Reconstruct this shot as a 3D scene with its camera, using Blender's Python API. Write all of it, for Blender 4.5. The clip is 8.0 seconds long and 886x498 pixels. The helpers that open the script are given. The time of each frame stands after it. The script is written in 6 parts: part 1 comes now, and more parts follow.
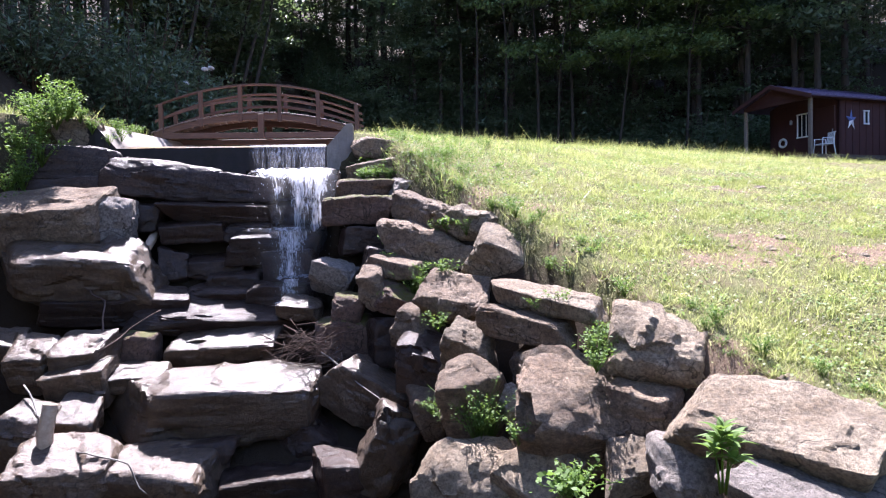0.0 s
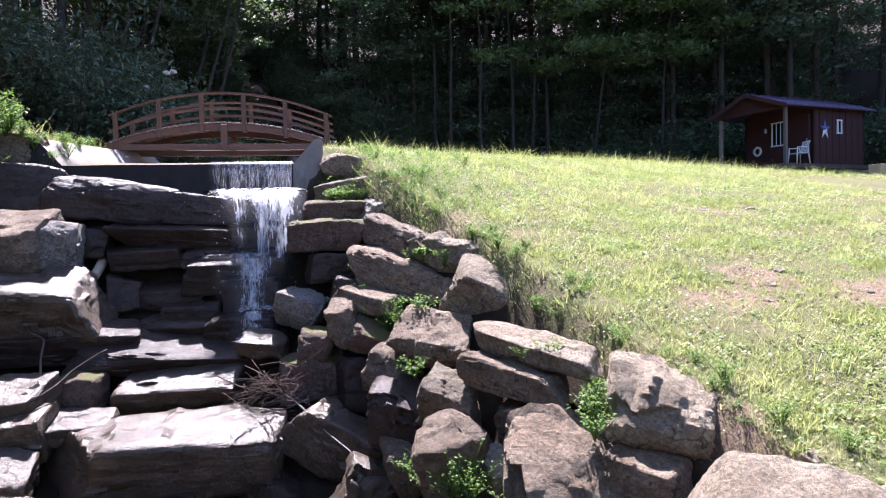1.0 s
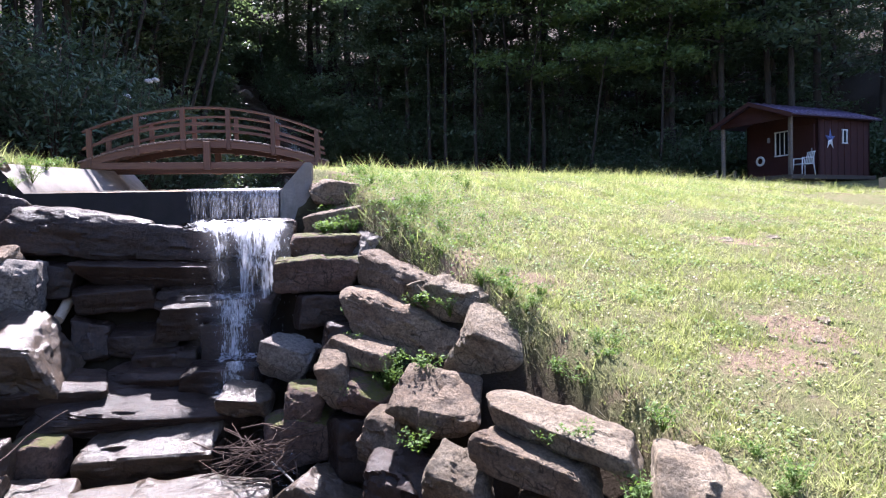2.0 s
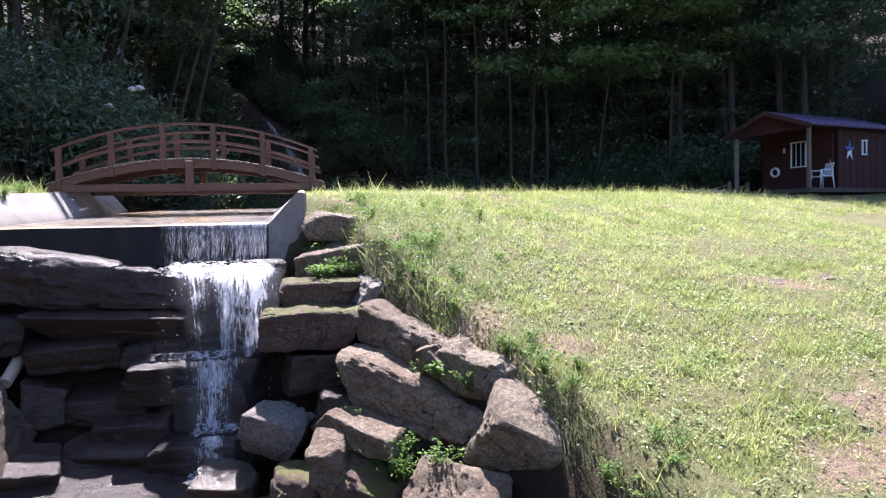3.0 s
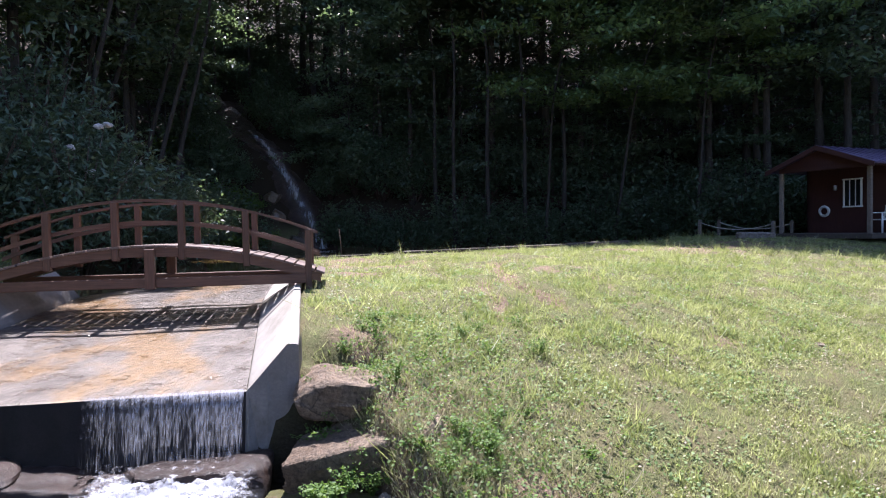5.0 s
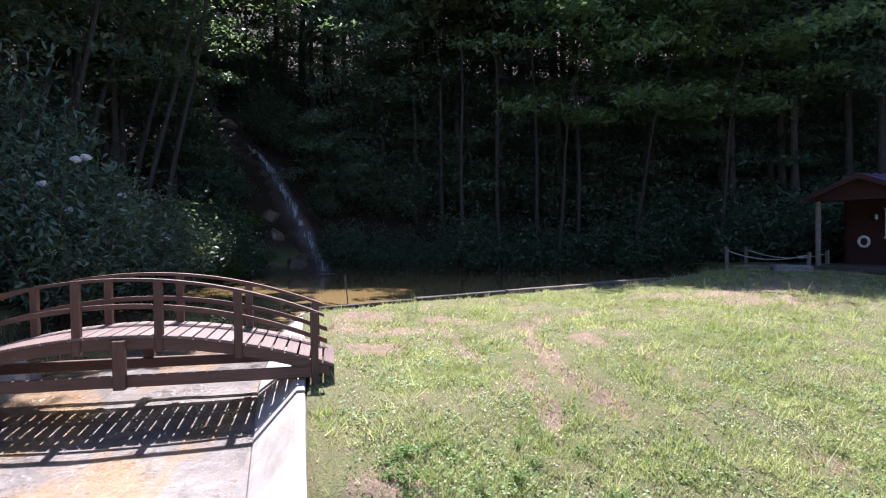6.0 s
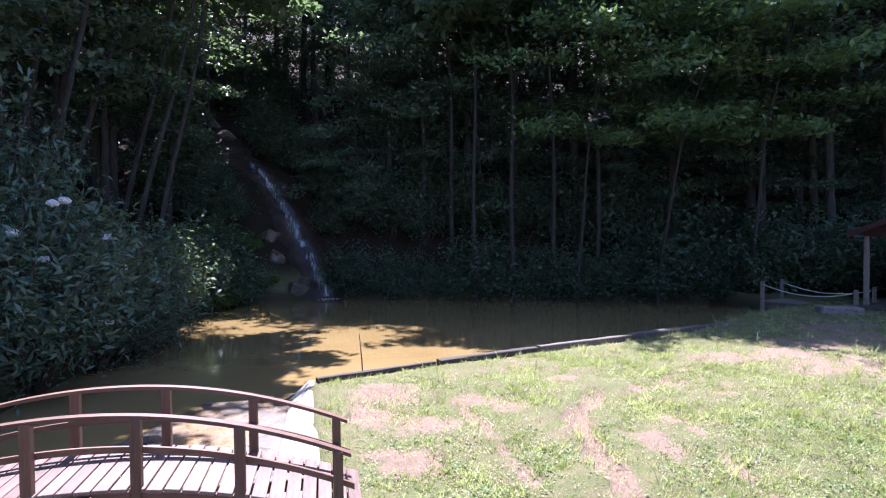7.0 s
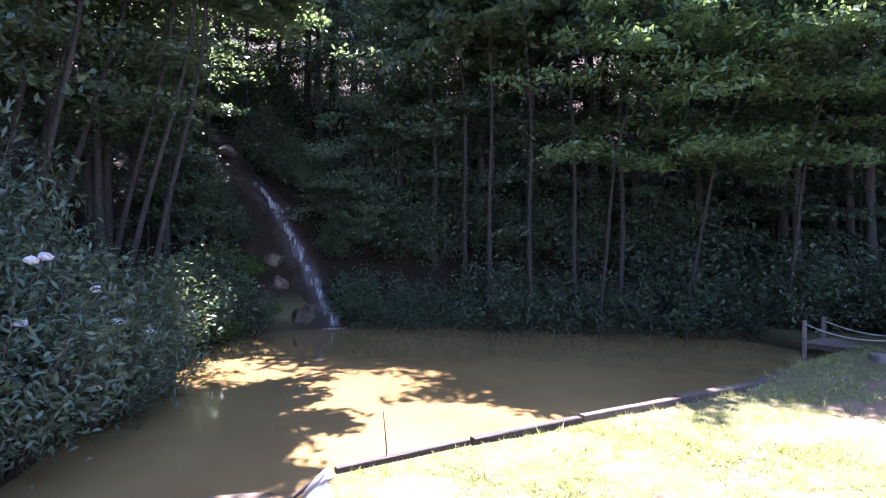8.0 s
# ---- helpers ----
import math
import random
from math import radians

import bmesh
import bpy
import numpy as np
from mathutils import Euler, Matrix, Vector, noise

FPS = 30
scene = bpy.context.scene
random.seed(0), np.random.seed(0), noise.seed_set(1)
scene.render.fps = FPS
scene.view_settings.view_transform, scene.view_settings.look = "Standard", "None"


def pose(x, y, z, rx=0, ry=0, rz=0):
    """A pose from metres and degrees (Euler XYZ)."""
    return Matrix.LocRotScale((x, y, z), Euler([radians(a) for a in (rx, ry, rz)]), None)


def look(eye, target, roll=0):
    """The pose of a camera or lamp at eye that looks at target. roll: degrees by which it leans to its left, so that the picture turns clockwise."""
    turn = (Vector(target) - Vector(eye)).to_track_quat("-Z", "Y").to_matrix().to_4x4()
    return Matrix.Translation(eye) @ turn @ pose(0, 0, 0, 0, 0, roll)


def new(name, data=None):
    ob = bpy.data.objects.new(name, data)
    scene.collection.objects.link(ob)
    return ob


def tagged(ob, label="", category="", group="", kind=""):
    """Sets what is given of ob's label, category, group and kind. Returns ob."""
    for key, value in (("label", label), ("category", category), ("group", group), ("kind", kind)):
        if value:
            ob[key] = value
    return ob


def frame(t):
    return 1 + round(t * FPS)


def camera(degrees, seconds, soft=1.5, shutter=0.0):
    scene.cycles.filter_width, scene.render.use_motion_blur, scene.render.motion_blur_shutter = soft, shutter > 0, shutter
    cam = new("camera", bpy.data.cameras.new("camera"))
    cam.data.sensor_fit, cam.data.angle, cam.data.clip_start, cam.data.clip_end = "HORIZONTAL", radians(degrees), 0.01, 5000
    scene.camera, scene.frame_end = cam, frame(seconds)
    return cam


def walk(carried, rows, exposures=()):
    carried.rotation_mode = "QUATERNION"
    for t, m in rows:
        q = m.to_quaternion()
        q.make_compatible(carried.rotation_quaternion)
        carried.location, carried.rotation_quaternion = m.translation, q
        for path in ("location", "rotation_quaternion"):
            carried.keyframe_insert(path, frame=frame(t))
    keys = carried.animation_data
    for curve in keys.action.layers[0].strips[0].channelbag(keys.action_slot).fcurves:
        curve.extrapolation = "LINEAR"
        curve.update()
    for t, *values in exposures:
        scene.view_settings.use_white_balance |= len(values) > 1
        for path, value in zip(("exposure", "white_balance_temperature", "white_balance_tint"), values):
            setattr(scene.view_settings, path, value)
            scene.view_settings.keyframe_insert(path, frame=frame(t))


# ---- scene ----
cam = camera(70.0, 8.0, 1.1)
PATH = [
    (0, (0.779, -10.938, -1.437), (0.991, -8.95, -1.502), -1.4),
    (0.5, (0.807, -10.597, -1.285), (1.082, -8.617, -1.352), -1.4),
    (1, (0.817, -10.296, -1.069), (1.114, -8.319, -1.137), -1.4),
    (1.5, (0.81, -9.916, -0.834), (1.123, -7.942, -0.902), -1.4),
    (1.7, (0.808, -9.738, -0.743), (1.127, -7.764, -0.81), -1.4),
    (2.8, (0.837, -8.533, -0.2), (1.168, -6.562, -0.271), -1.4),
    (3, (0.821, -8.288, -0.096), (1.157, -6.318, -0.163), -1.3),
    (3.5, (0.822, -7.68, 0.209), (1.162, -5.711, 0.14), -1.3),
    (4, (0.814, -7.038, 0.531), (1.156, -5.069, 0.463), -1.1),
    (4.3, (0.806, -6.622, 0.777), (1.151, -4.653, 0.699), -1.0),
    (4.5, (0.783, -6.365, 0.925), (1.128, -4.396, 0.858), -1.1),
    (4.7, (0.771, -6.086, 1.093), (1.117, -4.117, 1.03), -1.1),
    (5.8, (0.66, -4.33, 2.135), (1.012, -2.362, 2.073), -0.9),
    (6, (0.621, -3.973, 2.314), (0.976, -2.006, 2.257), -0.9),
    (6.5, (0.51, -3.098, 2.832), (0.868, -1.131, 2.776), -0.7),
    (7, (0.359, -2.225, 3.36), (0.722, -0.259, 3.303), -0.6),
    (7.5, (0.194, -1.377, 3.857), (0.561, 0.588, 3.803), -0.5),
    (8, (0.019, -0.586, 4.333), (0.388, 1.379, 4.286), -0.3),
]
walk(cam, [(t, look(eye, target, roll)) for t, eye, target, roll in PATH],
     [(0, 2.2, 5700, 27), (1.5, 2.18, 5650, 26), (3.0, 2.07, 5680, 25), (4.5, 1.65, 5700, 24), (6.4, 1.85, 5550, 24), (7.0, 2.15, 5350, 29),
      (7.5, 2.54, 5350, 34), (8.0, 3.16, 5680, 36)])

# ---- light ----
world = bpy.data.worlds.new("sky")
scene.world = world
world.use_nodes = True
wn = world.node_tree.nodes
sky = wn.new("ShaderNodeTexSky")
sky.sky_type = 'NISHITA'
sky.sun_disc = False
sky.sun_elevation = radians(60)
sky.sun_rotation = radians(0)
sky.altitude = 800
wn["Background"].inputs["Strength"].default_value = 0.09
world.node_tree.links.new(sky.outputs[0], wn["Background"].inputs["Color"])

sun_data = bpy.data.lights.new("sun", 'SUN')
sun_data.energy = 5.0
sun_data.angle = radians(0.55)
sun_data.color = (1.0, 0.95, 0.85)
sun = new("sun", sun_data)
SUN_DIR = Vector((0.0, math.cos(radians(60)), math.sin(radians(60))))
sun.matrix_world = look(SUN_DIR * 60, (0, 0, 0))


# ---- materials ----
class Mat:
    """A small node-building helper round one procedural material."""

    def __init__(self, name):
        self.m = bpy.data.materials.new(name)
        self.m.use_nodes = True
        self.t = self.m.node_tree
        self.b = self.t.nodes["Principled BSDF"]
        self.out = self.t.nodes["Material Output"]
        self.co = self.node("ShaderNodeTexCoord")

    def node(self, kind, **inputs):
        n = self.t.nodes.new(kind)
        for k, v in inputs.items():
            self.set(n, k.replace("_", " "), v)
        return n

    def set(self, n, k, v):
        if isinstance(v, bpy.types.NodeSocket):
            self.t.links.new(v, n.inputs[k])
        else:
            n.inputs[k].default_value = v

    def noise(self, scale, detail=4, rough=0.55, stretch=None, space="Object"):
        src = self.co.outputs[space]
        if stretch:
            mp = self.node("ShaderNodeMapping")
            mp.inputs["Scale"].default_value = stretch
            self.t.links.new(src, mp.inputs["Vector"])
            src = mp.outputs[0]
        n = self.node("ShaderNodeTexNoise", Vector=src, Scale=scale, Detail=detail, Roughness=rough)
        return n.outputs["Fac"]

    def ramp(self, fac, *stops):
        r = self.node("ShaderNodeValToRGB", Fac=fac)
        els = r.color_ramp.elements
        while len(els) < len(stops):
            els.new(0.5)
        for e, (p, c) in zip(els, stops):
            e.position = p
            e.color = (c, c, c, 1) if isinstance(c, (int, float)) else (*c, 1)
        return r.outputs["Color"]

    def mix(self, fac, a, b, mode="MIX"):
        n = self.t.nodes.new("ShaderNodeMix")
        n.data_type = 'RGBA'
        n.blend_type = mode
        for sock, v in ((n.inputs[0], fac), (n.inputs[6], a), (n.inputs[7], b)):
            if isinstance(v, bpy.types.NodeSocket):
                self.t.links.new(v, sock)
            elif isinstance(v, (int, float)):
                sock.default_value = v
            else:
                sock.default_value = (*v, 1)
        return n.outputs[2]

    def math(self, op, a, b=0.0):
        n = self.node("ShaderNodeMath")
        n.operation = op
        self.set(n, 0, a)
        self.set(n, 1, b)
        return n.outputs[0]

    def obj_random(self):
        return self.node("ShaderNodeObjectInfo").outputs["Random"]

    def island_random(self):
        return self.node("ShaderNodeNewGeometry").outputs["Random Per Island"]

    def bump(self, height, strength=0.4, distance=0.02):
        n = self.node("ShaderNodeBump", Height=height, Strength=strength, Distance=distance)
        self.t.links.new(n.outputs[0], self.b.inputs["Normal"])

    def base(self, v):
        self.set(self.b, "Base Color", v if isinstance(v, bpy.types.NodeSocket) else (*v, 1))

    def rough(self, v):
        self.set(self.b, "Roughness", v)


def mat_rock(name, c1, c2, c3, rough=(0.7, 0.95), wet=0.0, relief=0.10, moss=0.0):
    k = Mat(name)
    big = k.noise(2.2, 5, 0.6)
    fine = k.noise(26, 6, 0.65)
    strata = k.noise(4, 4, 0.6, (1, 1, 2))
    col = k.mix(k.ramp(big, (0.35, 0.0), (0.68, 1.0)), c1, c2)
    col = k.mix(k.ramp(strata, (0.5, 0.0), (0.72, 0.7)), col, c3)
    col = k.mix(0.7, col, k.ramp(fine, (0.38, 0.40), (0.60, 1.18)), "MULTIPLY")
    shade = k.ramp(k.obj_random(), (0.0, 0.72), (1.0, 1.15))
    col = k.mix(1.0, col, shade, "MULTIPLY")
    lichen = k.ramp(k.noise(7, 5, 0.7), (0.63, 0.0), (0.72, 0.45))
    col = k.mix(lichen, col, tuple(min(1, c * 1.35) for c in c2))
    k.base(col)
    k.rough(k.ramp(fine, (0.3, rough[0]), (0.7, rough[1])))
    if wet:
        k.b.inputs["Specular IOR Level"].default_value = 0.12
        k.b.inputs["Coat Weight"].default_value = wet
        k.b.inputs["Coat Roughness"].default_value = 0.30
    warp = k.mix(0.35, k.co.outputs["Object"], k.node("ShaderNodeTexNoise", Vector=k.co.outputs["Object"], Scale=4.0, Detail=4).outputs["Color"])
    vor = k.node("ShaderNodeTexVoronoi", Vector=warp, Scale=2.1)
    vor.feature = 'DISTANCE_TO_EDGE'
    crack = k.ramp(vor.outputs["Distance"], (0.0, 0.0), (0.018, 1.0))
    where = k.ramp(k.noise(1.6, 3, 0.5), (0.46, 0.0), (0.60, 0.75))
    col = k.mix(where, col, k.mix(1.0, col, crack, "MULTIPLY"))
    pits = k.ramp(k.noise(48, 6, 0.8), (0.40, 0.10), (0.50, 1.0))
    col = k.mix(0.42, col, pits, "MULTIPLY")
    if moss:
        up = k.node("ShaderNodeSeparateXYZ", Vector=k.node("ShaderNodeNewGeometry").outputs["Normal"]).outputs["Z"]
        grow = k.ramp(k.math("ADD", k.math("MULTIPLY", up, 0.45), k.noise(3.5, 6, 0.7)), (0.80 - moss, 0.0), (0.90 - moss, 1.0))
        col = k.mix(grow, col, k.mix(fine, (0.05, 0.05, 0.012), (0.17, 0.16, 0.03)))
    k.base(col)
    h = k.mix(0.5, fine, k.noise(9, 8, 0.78, (1, 1, 1.3)))
    h = k.mix(0.25, h, k.noise(90, 4, 0.8))
    k.bump(h, 1.0, relief)
    if wet:
        skin = k.node("ShaderNodeBump", Height=h, Strength=0.7, Distance=0.030)
        k.t.links.new(skin.outputs[0], k.b.inputs["Coat Normal"])
    return k.m


ROCK_DRY = mat_rock("sandstone", (0.262, 0.190, 0.118), (0.47, 0.380, 0.268), (0.128, 0.084, 0.050))
ROCK_RED = mat_rock("red_sandstone", (0.208, 0.136, 0.082), (0.385, 0.29, 0.198), (0.096, 0.062, 0.038))
ROCK_MOSS = mat_rock("mossy_sandstone", (0.15, 0.085, 0.058), (0.25, 0.16, 0.115), (0.09, 0.05, 0.035), moss=-0.03)
# wet stone whose base colour also carries the shade of the gully wall
ROCK_WET_SHADED = mat_rock("wet_shaded_sandstone", (0.040, 0.024, 0.018), (0.078, 0.049, 0.036), (0.024, 0.014, 0.011), (0.3, 0.6), 0.4, 0.05)
# paler sandstone copy with strong sunlight put into its colour
ROCK_LIT = mat_rock("sunlit_sandstone", (0.44, 0.37, 0.29), (0.62, 0.55, 0.46), (0.30, 0.23, 0.17))
ROCK_GREY = mat_rock("grey_stone", (0.30, 0.255, 0.215), (0.40, 0.345, 0.30), (0.22, 0.165, 0.13))


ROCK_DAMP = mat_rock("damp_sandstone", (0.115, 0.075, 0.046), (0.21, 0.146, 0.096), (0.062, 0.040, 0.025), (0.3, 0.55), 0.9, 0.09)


def mat_ground():
    k = Mat("meadow_soil")
    n1 = k.noise(0.55, 5, 0.6)
    n2 = k.noise(3.2, 6, 0.65)
    n3 = k.noise(38, 5, 0.7)
    soil = k.mix(n3, (0.06, 0.038, 0.024), (0.26, 0.175, 0.115))
    straw = k.mix(n3, (0.058, 0.048, 0.025), (0.30, 0.255, 0.135))
    green = k.mix(n3, (0.045, 0.050, 0.020), (0.235, 0.24, 0.098))
    col = k.mix(k.ramp(n2, (0.43, 0.0), (0.61, 0.9)), green, straw)
    col = k.mix(k.ramp(n1, (0.58, 0.0), (0.74, 0.45)), col, soil)
    at = k.node("ShaderNodeAttribute")
    at.attribute_name = "cover"
    sep = k.node("ShaderNodeSeparateColor", Color=at.outputs["Color"])
    earth = k.mix(k.mix(0.5, n3, k.noise(9, 6, 0.75)), (0.050, 0.033, 0.022), (0.42, 0.30, 0.208))
    bare = k.ramp(k.math("ADD", sep.outputs["Red"], k.math("MULTIPLY", k.math("SUBTRACT", n2, 0.5), 0.9)), (0.45, 0.0), (0.62, 1.0))
    col = k.mix(bare, col, earth)
    # dark fallen-leaf tone, lowered further for shade under trees and between rocks
    litter_shade = k.mix(n3, (0.018, 0.013, 0.009), (0.060, 0.042, 0.026))
    col = k.mix(sep.outputs["Green"], col, litter_shade)
    k.base(col)
    k.rough(0.95)
    k.b.inputs["Specular IOR Level"].default_value = 0.15
    k.bump(k.mix(0.5, n3, k.noise(11, 6, 0.75)), 1.0, 0.07)
    return k.m


def mat_leaf(name, dark, light, translucent=0.35, gloss=0.4):
    k = Mat(name)
    rnd = k.island_random()
    col = k.mix(rnd, dark, light)
    col = k.mix(k.ramp(k.obj_random(), (0.0, 0.0), (1.0, 0.35)), col, light)
    k.base(col)
    k.rough(gloss)
    tr = k.node("ShaderNodeBsdfTranslucent", Color=k.mix(0.4, col, (0.26, 0.38, 0.07)))
    ms = k.node("ShaderNodeMixShader", Fac=translucent)
    k.t.links.new(k.b.outputs[0], ms.inputs[1])
    k.t.links.new(tr.outputs[0], ms.inputs[2])
    k.t.links.new(ms.outputs[0], k.out.inputs["Surface"])
    return k.m


LEAF = mat_leaf("tree_leaf", (0.062, 0.105, 0.066), (0.140, 0.195, 0.125), 0.42, 0.5)
LEAF_PINE = mat_leaf("hemlock_needle", (0.052, 0.085, 0.066), (0.105, 0.150, 0.115), 0.25, 0.55)
# lighter copy of the tree leaf, with sunlight put into its colour
LEAF_SUNLIT = mat_leaf("sunlit_leaf", (0.075, 0.13, 0.045), (0.17, 0.25, 0.10), 0.5, 0.45)
LEAF_RHODO = mat_leaf("rhododendron_leaf", (0.055, 0.095, 0.055), (0.125, 0.170, 0.11), 0.2, 0.5)
LEAF_WEED = mat_leaf("weed_leaf", (0.05, 0.11, 0.018), (0.15, 0.25, 0.045), 0.45, 0.65)


def mat_blades(name, deep, mid, pale, translucent):
    """Grass that changes from tuft to tuft and from patch to patch."""
    k = Mat(name)
    patchy = k.ramp(k.noise(1.1, 4, 0.6), (0.36, 0.0), (0.64, 1.0))
    tuft = k.ramp(k.noise(11, 3, 0.6), (0.34, 0.0), (0.66, 1.0))
    col = k.mix(k.math("ADD", k.math("MULTIPLY", tuft, 0.55), k.math("MULTIPLY", k.island_random(), 0.45)), deep, mid)
    col = k.mix(k.math("MULTIPLY", patchy, k.island_random()), col, pale)
    k.base(col)
    k.rough(0.5)
    tr = k.node("ShaderNodeBsdfTranslucent", Color=k.mix(0.35, col, (0.36, 0.42, 0.06)))
    ms = k.node("ShaderNodeMixShader", Fac=translucent)
    k.t.links.new(k.b.outputs[0], ms.inputs[1])
    k.t.links.new(tr.outputs[0], ms.inputs[2])
    k.t.links.new(ms.outputs[0], k.out.inputs["Surface"])
    return k.m


BLADE = mat_blades("grass_blade", (0.070, 0.110, 0.034), (0.425, 0.465, 0.170), (0.70, 0.69, 0.35), 0.5)
BLADE_DRY = mat_leaf("dry_grass_blade", (0.21, 0.16, 0.09), (0.58, 0.50, 0.35), 0.4, 0.6)
LEAF_CLOVER = mat_leaf("clover_leaf", (0.11, 0.17, 0.055), (0.26, 0.36, 0.13), 0.45, 0.6)
PETAL = mat_leaf("white_petal", (0.55, 0.45, 0.48), (0.8, 0.75, 0.75), 0.3, 0.5)


def mat_bark(name, a, b):
    k = Mat(name)
    n = k.noise(14, 6, 0.7, (1, 1, 0.18))
    k.base(k.mix(k.ramp(n, (0.35, 0.0), (0.65, 1.0)), a, b))
    k.rough(0.9)
    k.bump(n, 0.9, 0.03)
    return k.m


BARK = mat_bark("bark", (0.026, 0.021, 0.017), (0.078, 0.064, 0.052))
BARK_DARK = mat_bark("dark_bark", (0.022, 0.018, 0.015), (0.065, 0.054, 0.045))
BARK_PALE = mat_bark("pale_bark", (0.12, 0.11, 0.095), (0.30, 0.28, 0.25))
TWIG = mat_bark("twig_bark", (0.05, 0.03, 0.022), (0.13, 0.085, 0.065))


def mat_wood(name, a, b, rough=0.6, stretch=(14, 14, 1), scale=3.0, wearcol=None):
    k = Mat(name)
    g = k.noise(scale, 6, 0.65, stretch)
    st = k.noise(2.5, 4, 0.6)
    col = k.mix(k.ramp(g, (0.3, 0.0), (0.7, 1.0)), a, b)
    col = k.mix(0.5, col, k.ramp(st, (0.3, 0.6), (0.7, 1.1)), "MULTIPLY")
    col = k.mix(1.0, col, k.ramp(k.obj_random(), (0.0, 0.78), (1.0, 1.1)), "MULTIPLY")
    if wearcol:
        col = k.mix(k.ramp(k.noise(5, 6, 0.7, (3, 3, 1)), (0.58, 0.0), (0.75, 0.6)), col, wearcol)
    k.base(col)
    k.rough(rough)
    k.bump(g, 0.4, 0.006)
    return k.m


WOOD_RED = mat_wood("stained_wood", (0.085, 0.036, 0.020), (0.165, 0.076, 0.044), 0.55, (1, 12, 12), 3.0)
WOOD_POST = mat_wood("stained_post_wood", (0.085, 0.036, 0.020), (0.165, 0.076, 0.044), 0.55, (12, 12, 1), 3.0)
WOOD_PLANK = mat_wood("deck_plank_wood", (0.13, 0.080, 0.062), (0.25, 0.172, 0.142), 0.45, (14, 1, 14), 3.0, (0.33, 0.26, 0.235))
WOOD_GREY = mat_wood("weathered_timber", (0.13, 0.10, 0.08), (0.30, 0.25, 0.20), 0.8, (1, 10, 10), 3.0)
WOOD_DARK = mat_wood("dark_timber", (0.06, 0.045, 0.035), (0.14, 0.11, 0.085), 0.8, (10, 10, 1), 3.0)
# near-black variant of the dark timber colour
WOOD_BLACKISH = mat_wood("blackish_timber", (0.025, 0.019, 0.014), (0.075, 0.058, 0.045), 0.9, (1, 10, 10), 3.0)
WOOD_NEW = mat_wood("new_lumber", (0.45, 0.32, 0.17), (0.60, 0.46, 0.27), 0.7, (1, 12, 12), 3.0)
# siding red is lowered to stand in for the shade on the cabin
SIDING = mat_wood("shaded_red_siding", (0.050, 0.015, 0.013), (0.080, 0.024, 0.020), 0.7, (10, 10, 1), 3.0)
LOG_END = mat_wood("cut_log", (0.42, 0.30, 0.20), (0.60, 0.47, 0.34), 0.7, (6, 1, 6), 4.0)


def mat_concrete(name, a, b, stain, amount=0.5, rough=0.75):
    k = Mat(name)
    n1 = k.noise(1.3, 6, 0.65)
    n2 = k.noise(45, 4, 0.7)
    col = k.mix(k.ramp(n1, (0.3, 0.0), (0.7, 1.0)), a, b)
    col = k.mix(0.5, col, k.ramp(n2, (0.3, 0.6), (0.7, 1.05)), "MULTIPLY")
    col = k.mix(k.ramp(k.noise(0.8, 6, 0.7, (1.6, 0.5, 1)), (0.5, 0.0), (0.62, amount)), col, stain)
    k.base(col)
    k.rough(rough)
    k.bump(n2, 0.25, 0.01)
    return k.m


CONCRETE = mat_concrete("concrete", (0.30, 0.27, 0.235), (0.46, 0.42, 0.375), (0.16, 0.14, 0.10), 0.5)


def mat_channel_floor():
    """Wet concrete: dark damp blotches, ochre silt trails along the flow, pale worn streaks."""
    k = Mat("wet_concrete")
    grit = k.noise(55, 5, 0.75)
    col = k.mix(k.ramp(k.noise(1.6, 7, 0.72), (0.36, 0.0), (0.64, 1.0)), (0.085, 0.066, 0.053), (0.25, 0.21, 0.175))
    col = k.mix(k.ramp(k.noise(0.55, 5, 0.65, (1.5, 0.7, 1)), (0.50, 0.0), (0.60, 0.85)), col, (0.27, 0.155, 0.050))
    col = k.mix(k.ramp(k.noise(2.2, 7, 0.75, (1.8, 0.5, 1)), (0.56, 0.0), (0.66, 0.75)), col, (0.075, 0.058, 0.045))
    col = k.mix(k.ramp(k.noise(4.0, 6, 0.7, (2.5, 0.6, 1)), (0.60, 0.0), (0.72, 0.6)), col, (0.40, 0.35, 0.31))
    col = k.mix(0.6, col, k.ramp(grit, (0.32, 0.55), (0.66, 1.15)), "MULTIPLY")
    k.base(col)
    k.rough(k.ramp(k.noise(3.0, 5, 0.7), (0.4, 0.25), (0.6, 0.7)))
    k.bump(k.mix(0.5, grit, k.noise(7, 5, 0.7)), 0.6, 0.02)
    return k.m


CONCRETE_WET = mat_channel_floor()
# wet concrete, its colour lowered further to stand in for the wall's shade
CONCRETE_WET_SHADE = mat_concrete("wet_shaded_concrete", (0.018, 0.014, 0.012), (0.036, 0.029, 0.025), (0.012, 0.010, 0.007), 0.6, 0.6)
CONCRETE_WET_SHADE.node_tree.nodes["Principled BSDF"].inputs["Specular IOR Level"].default_value = 0.15
# darker copy of the weathered concrete, shade included in its colour
CONCRETE_SHADE = mat_concrete("weathered_shaded_concrete", (0.17, 0.145, 0.122), (0.32, 0.28, 0.245), (0.09, 0.077, 0.05), 0.6)


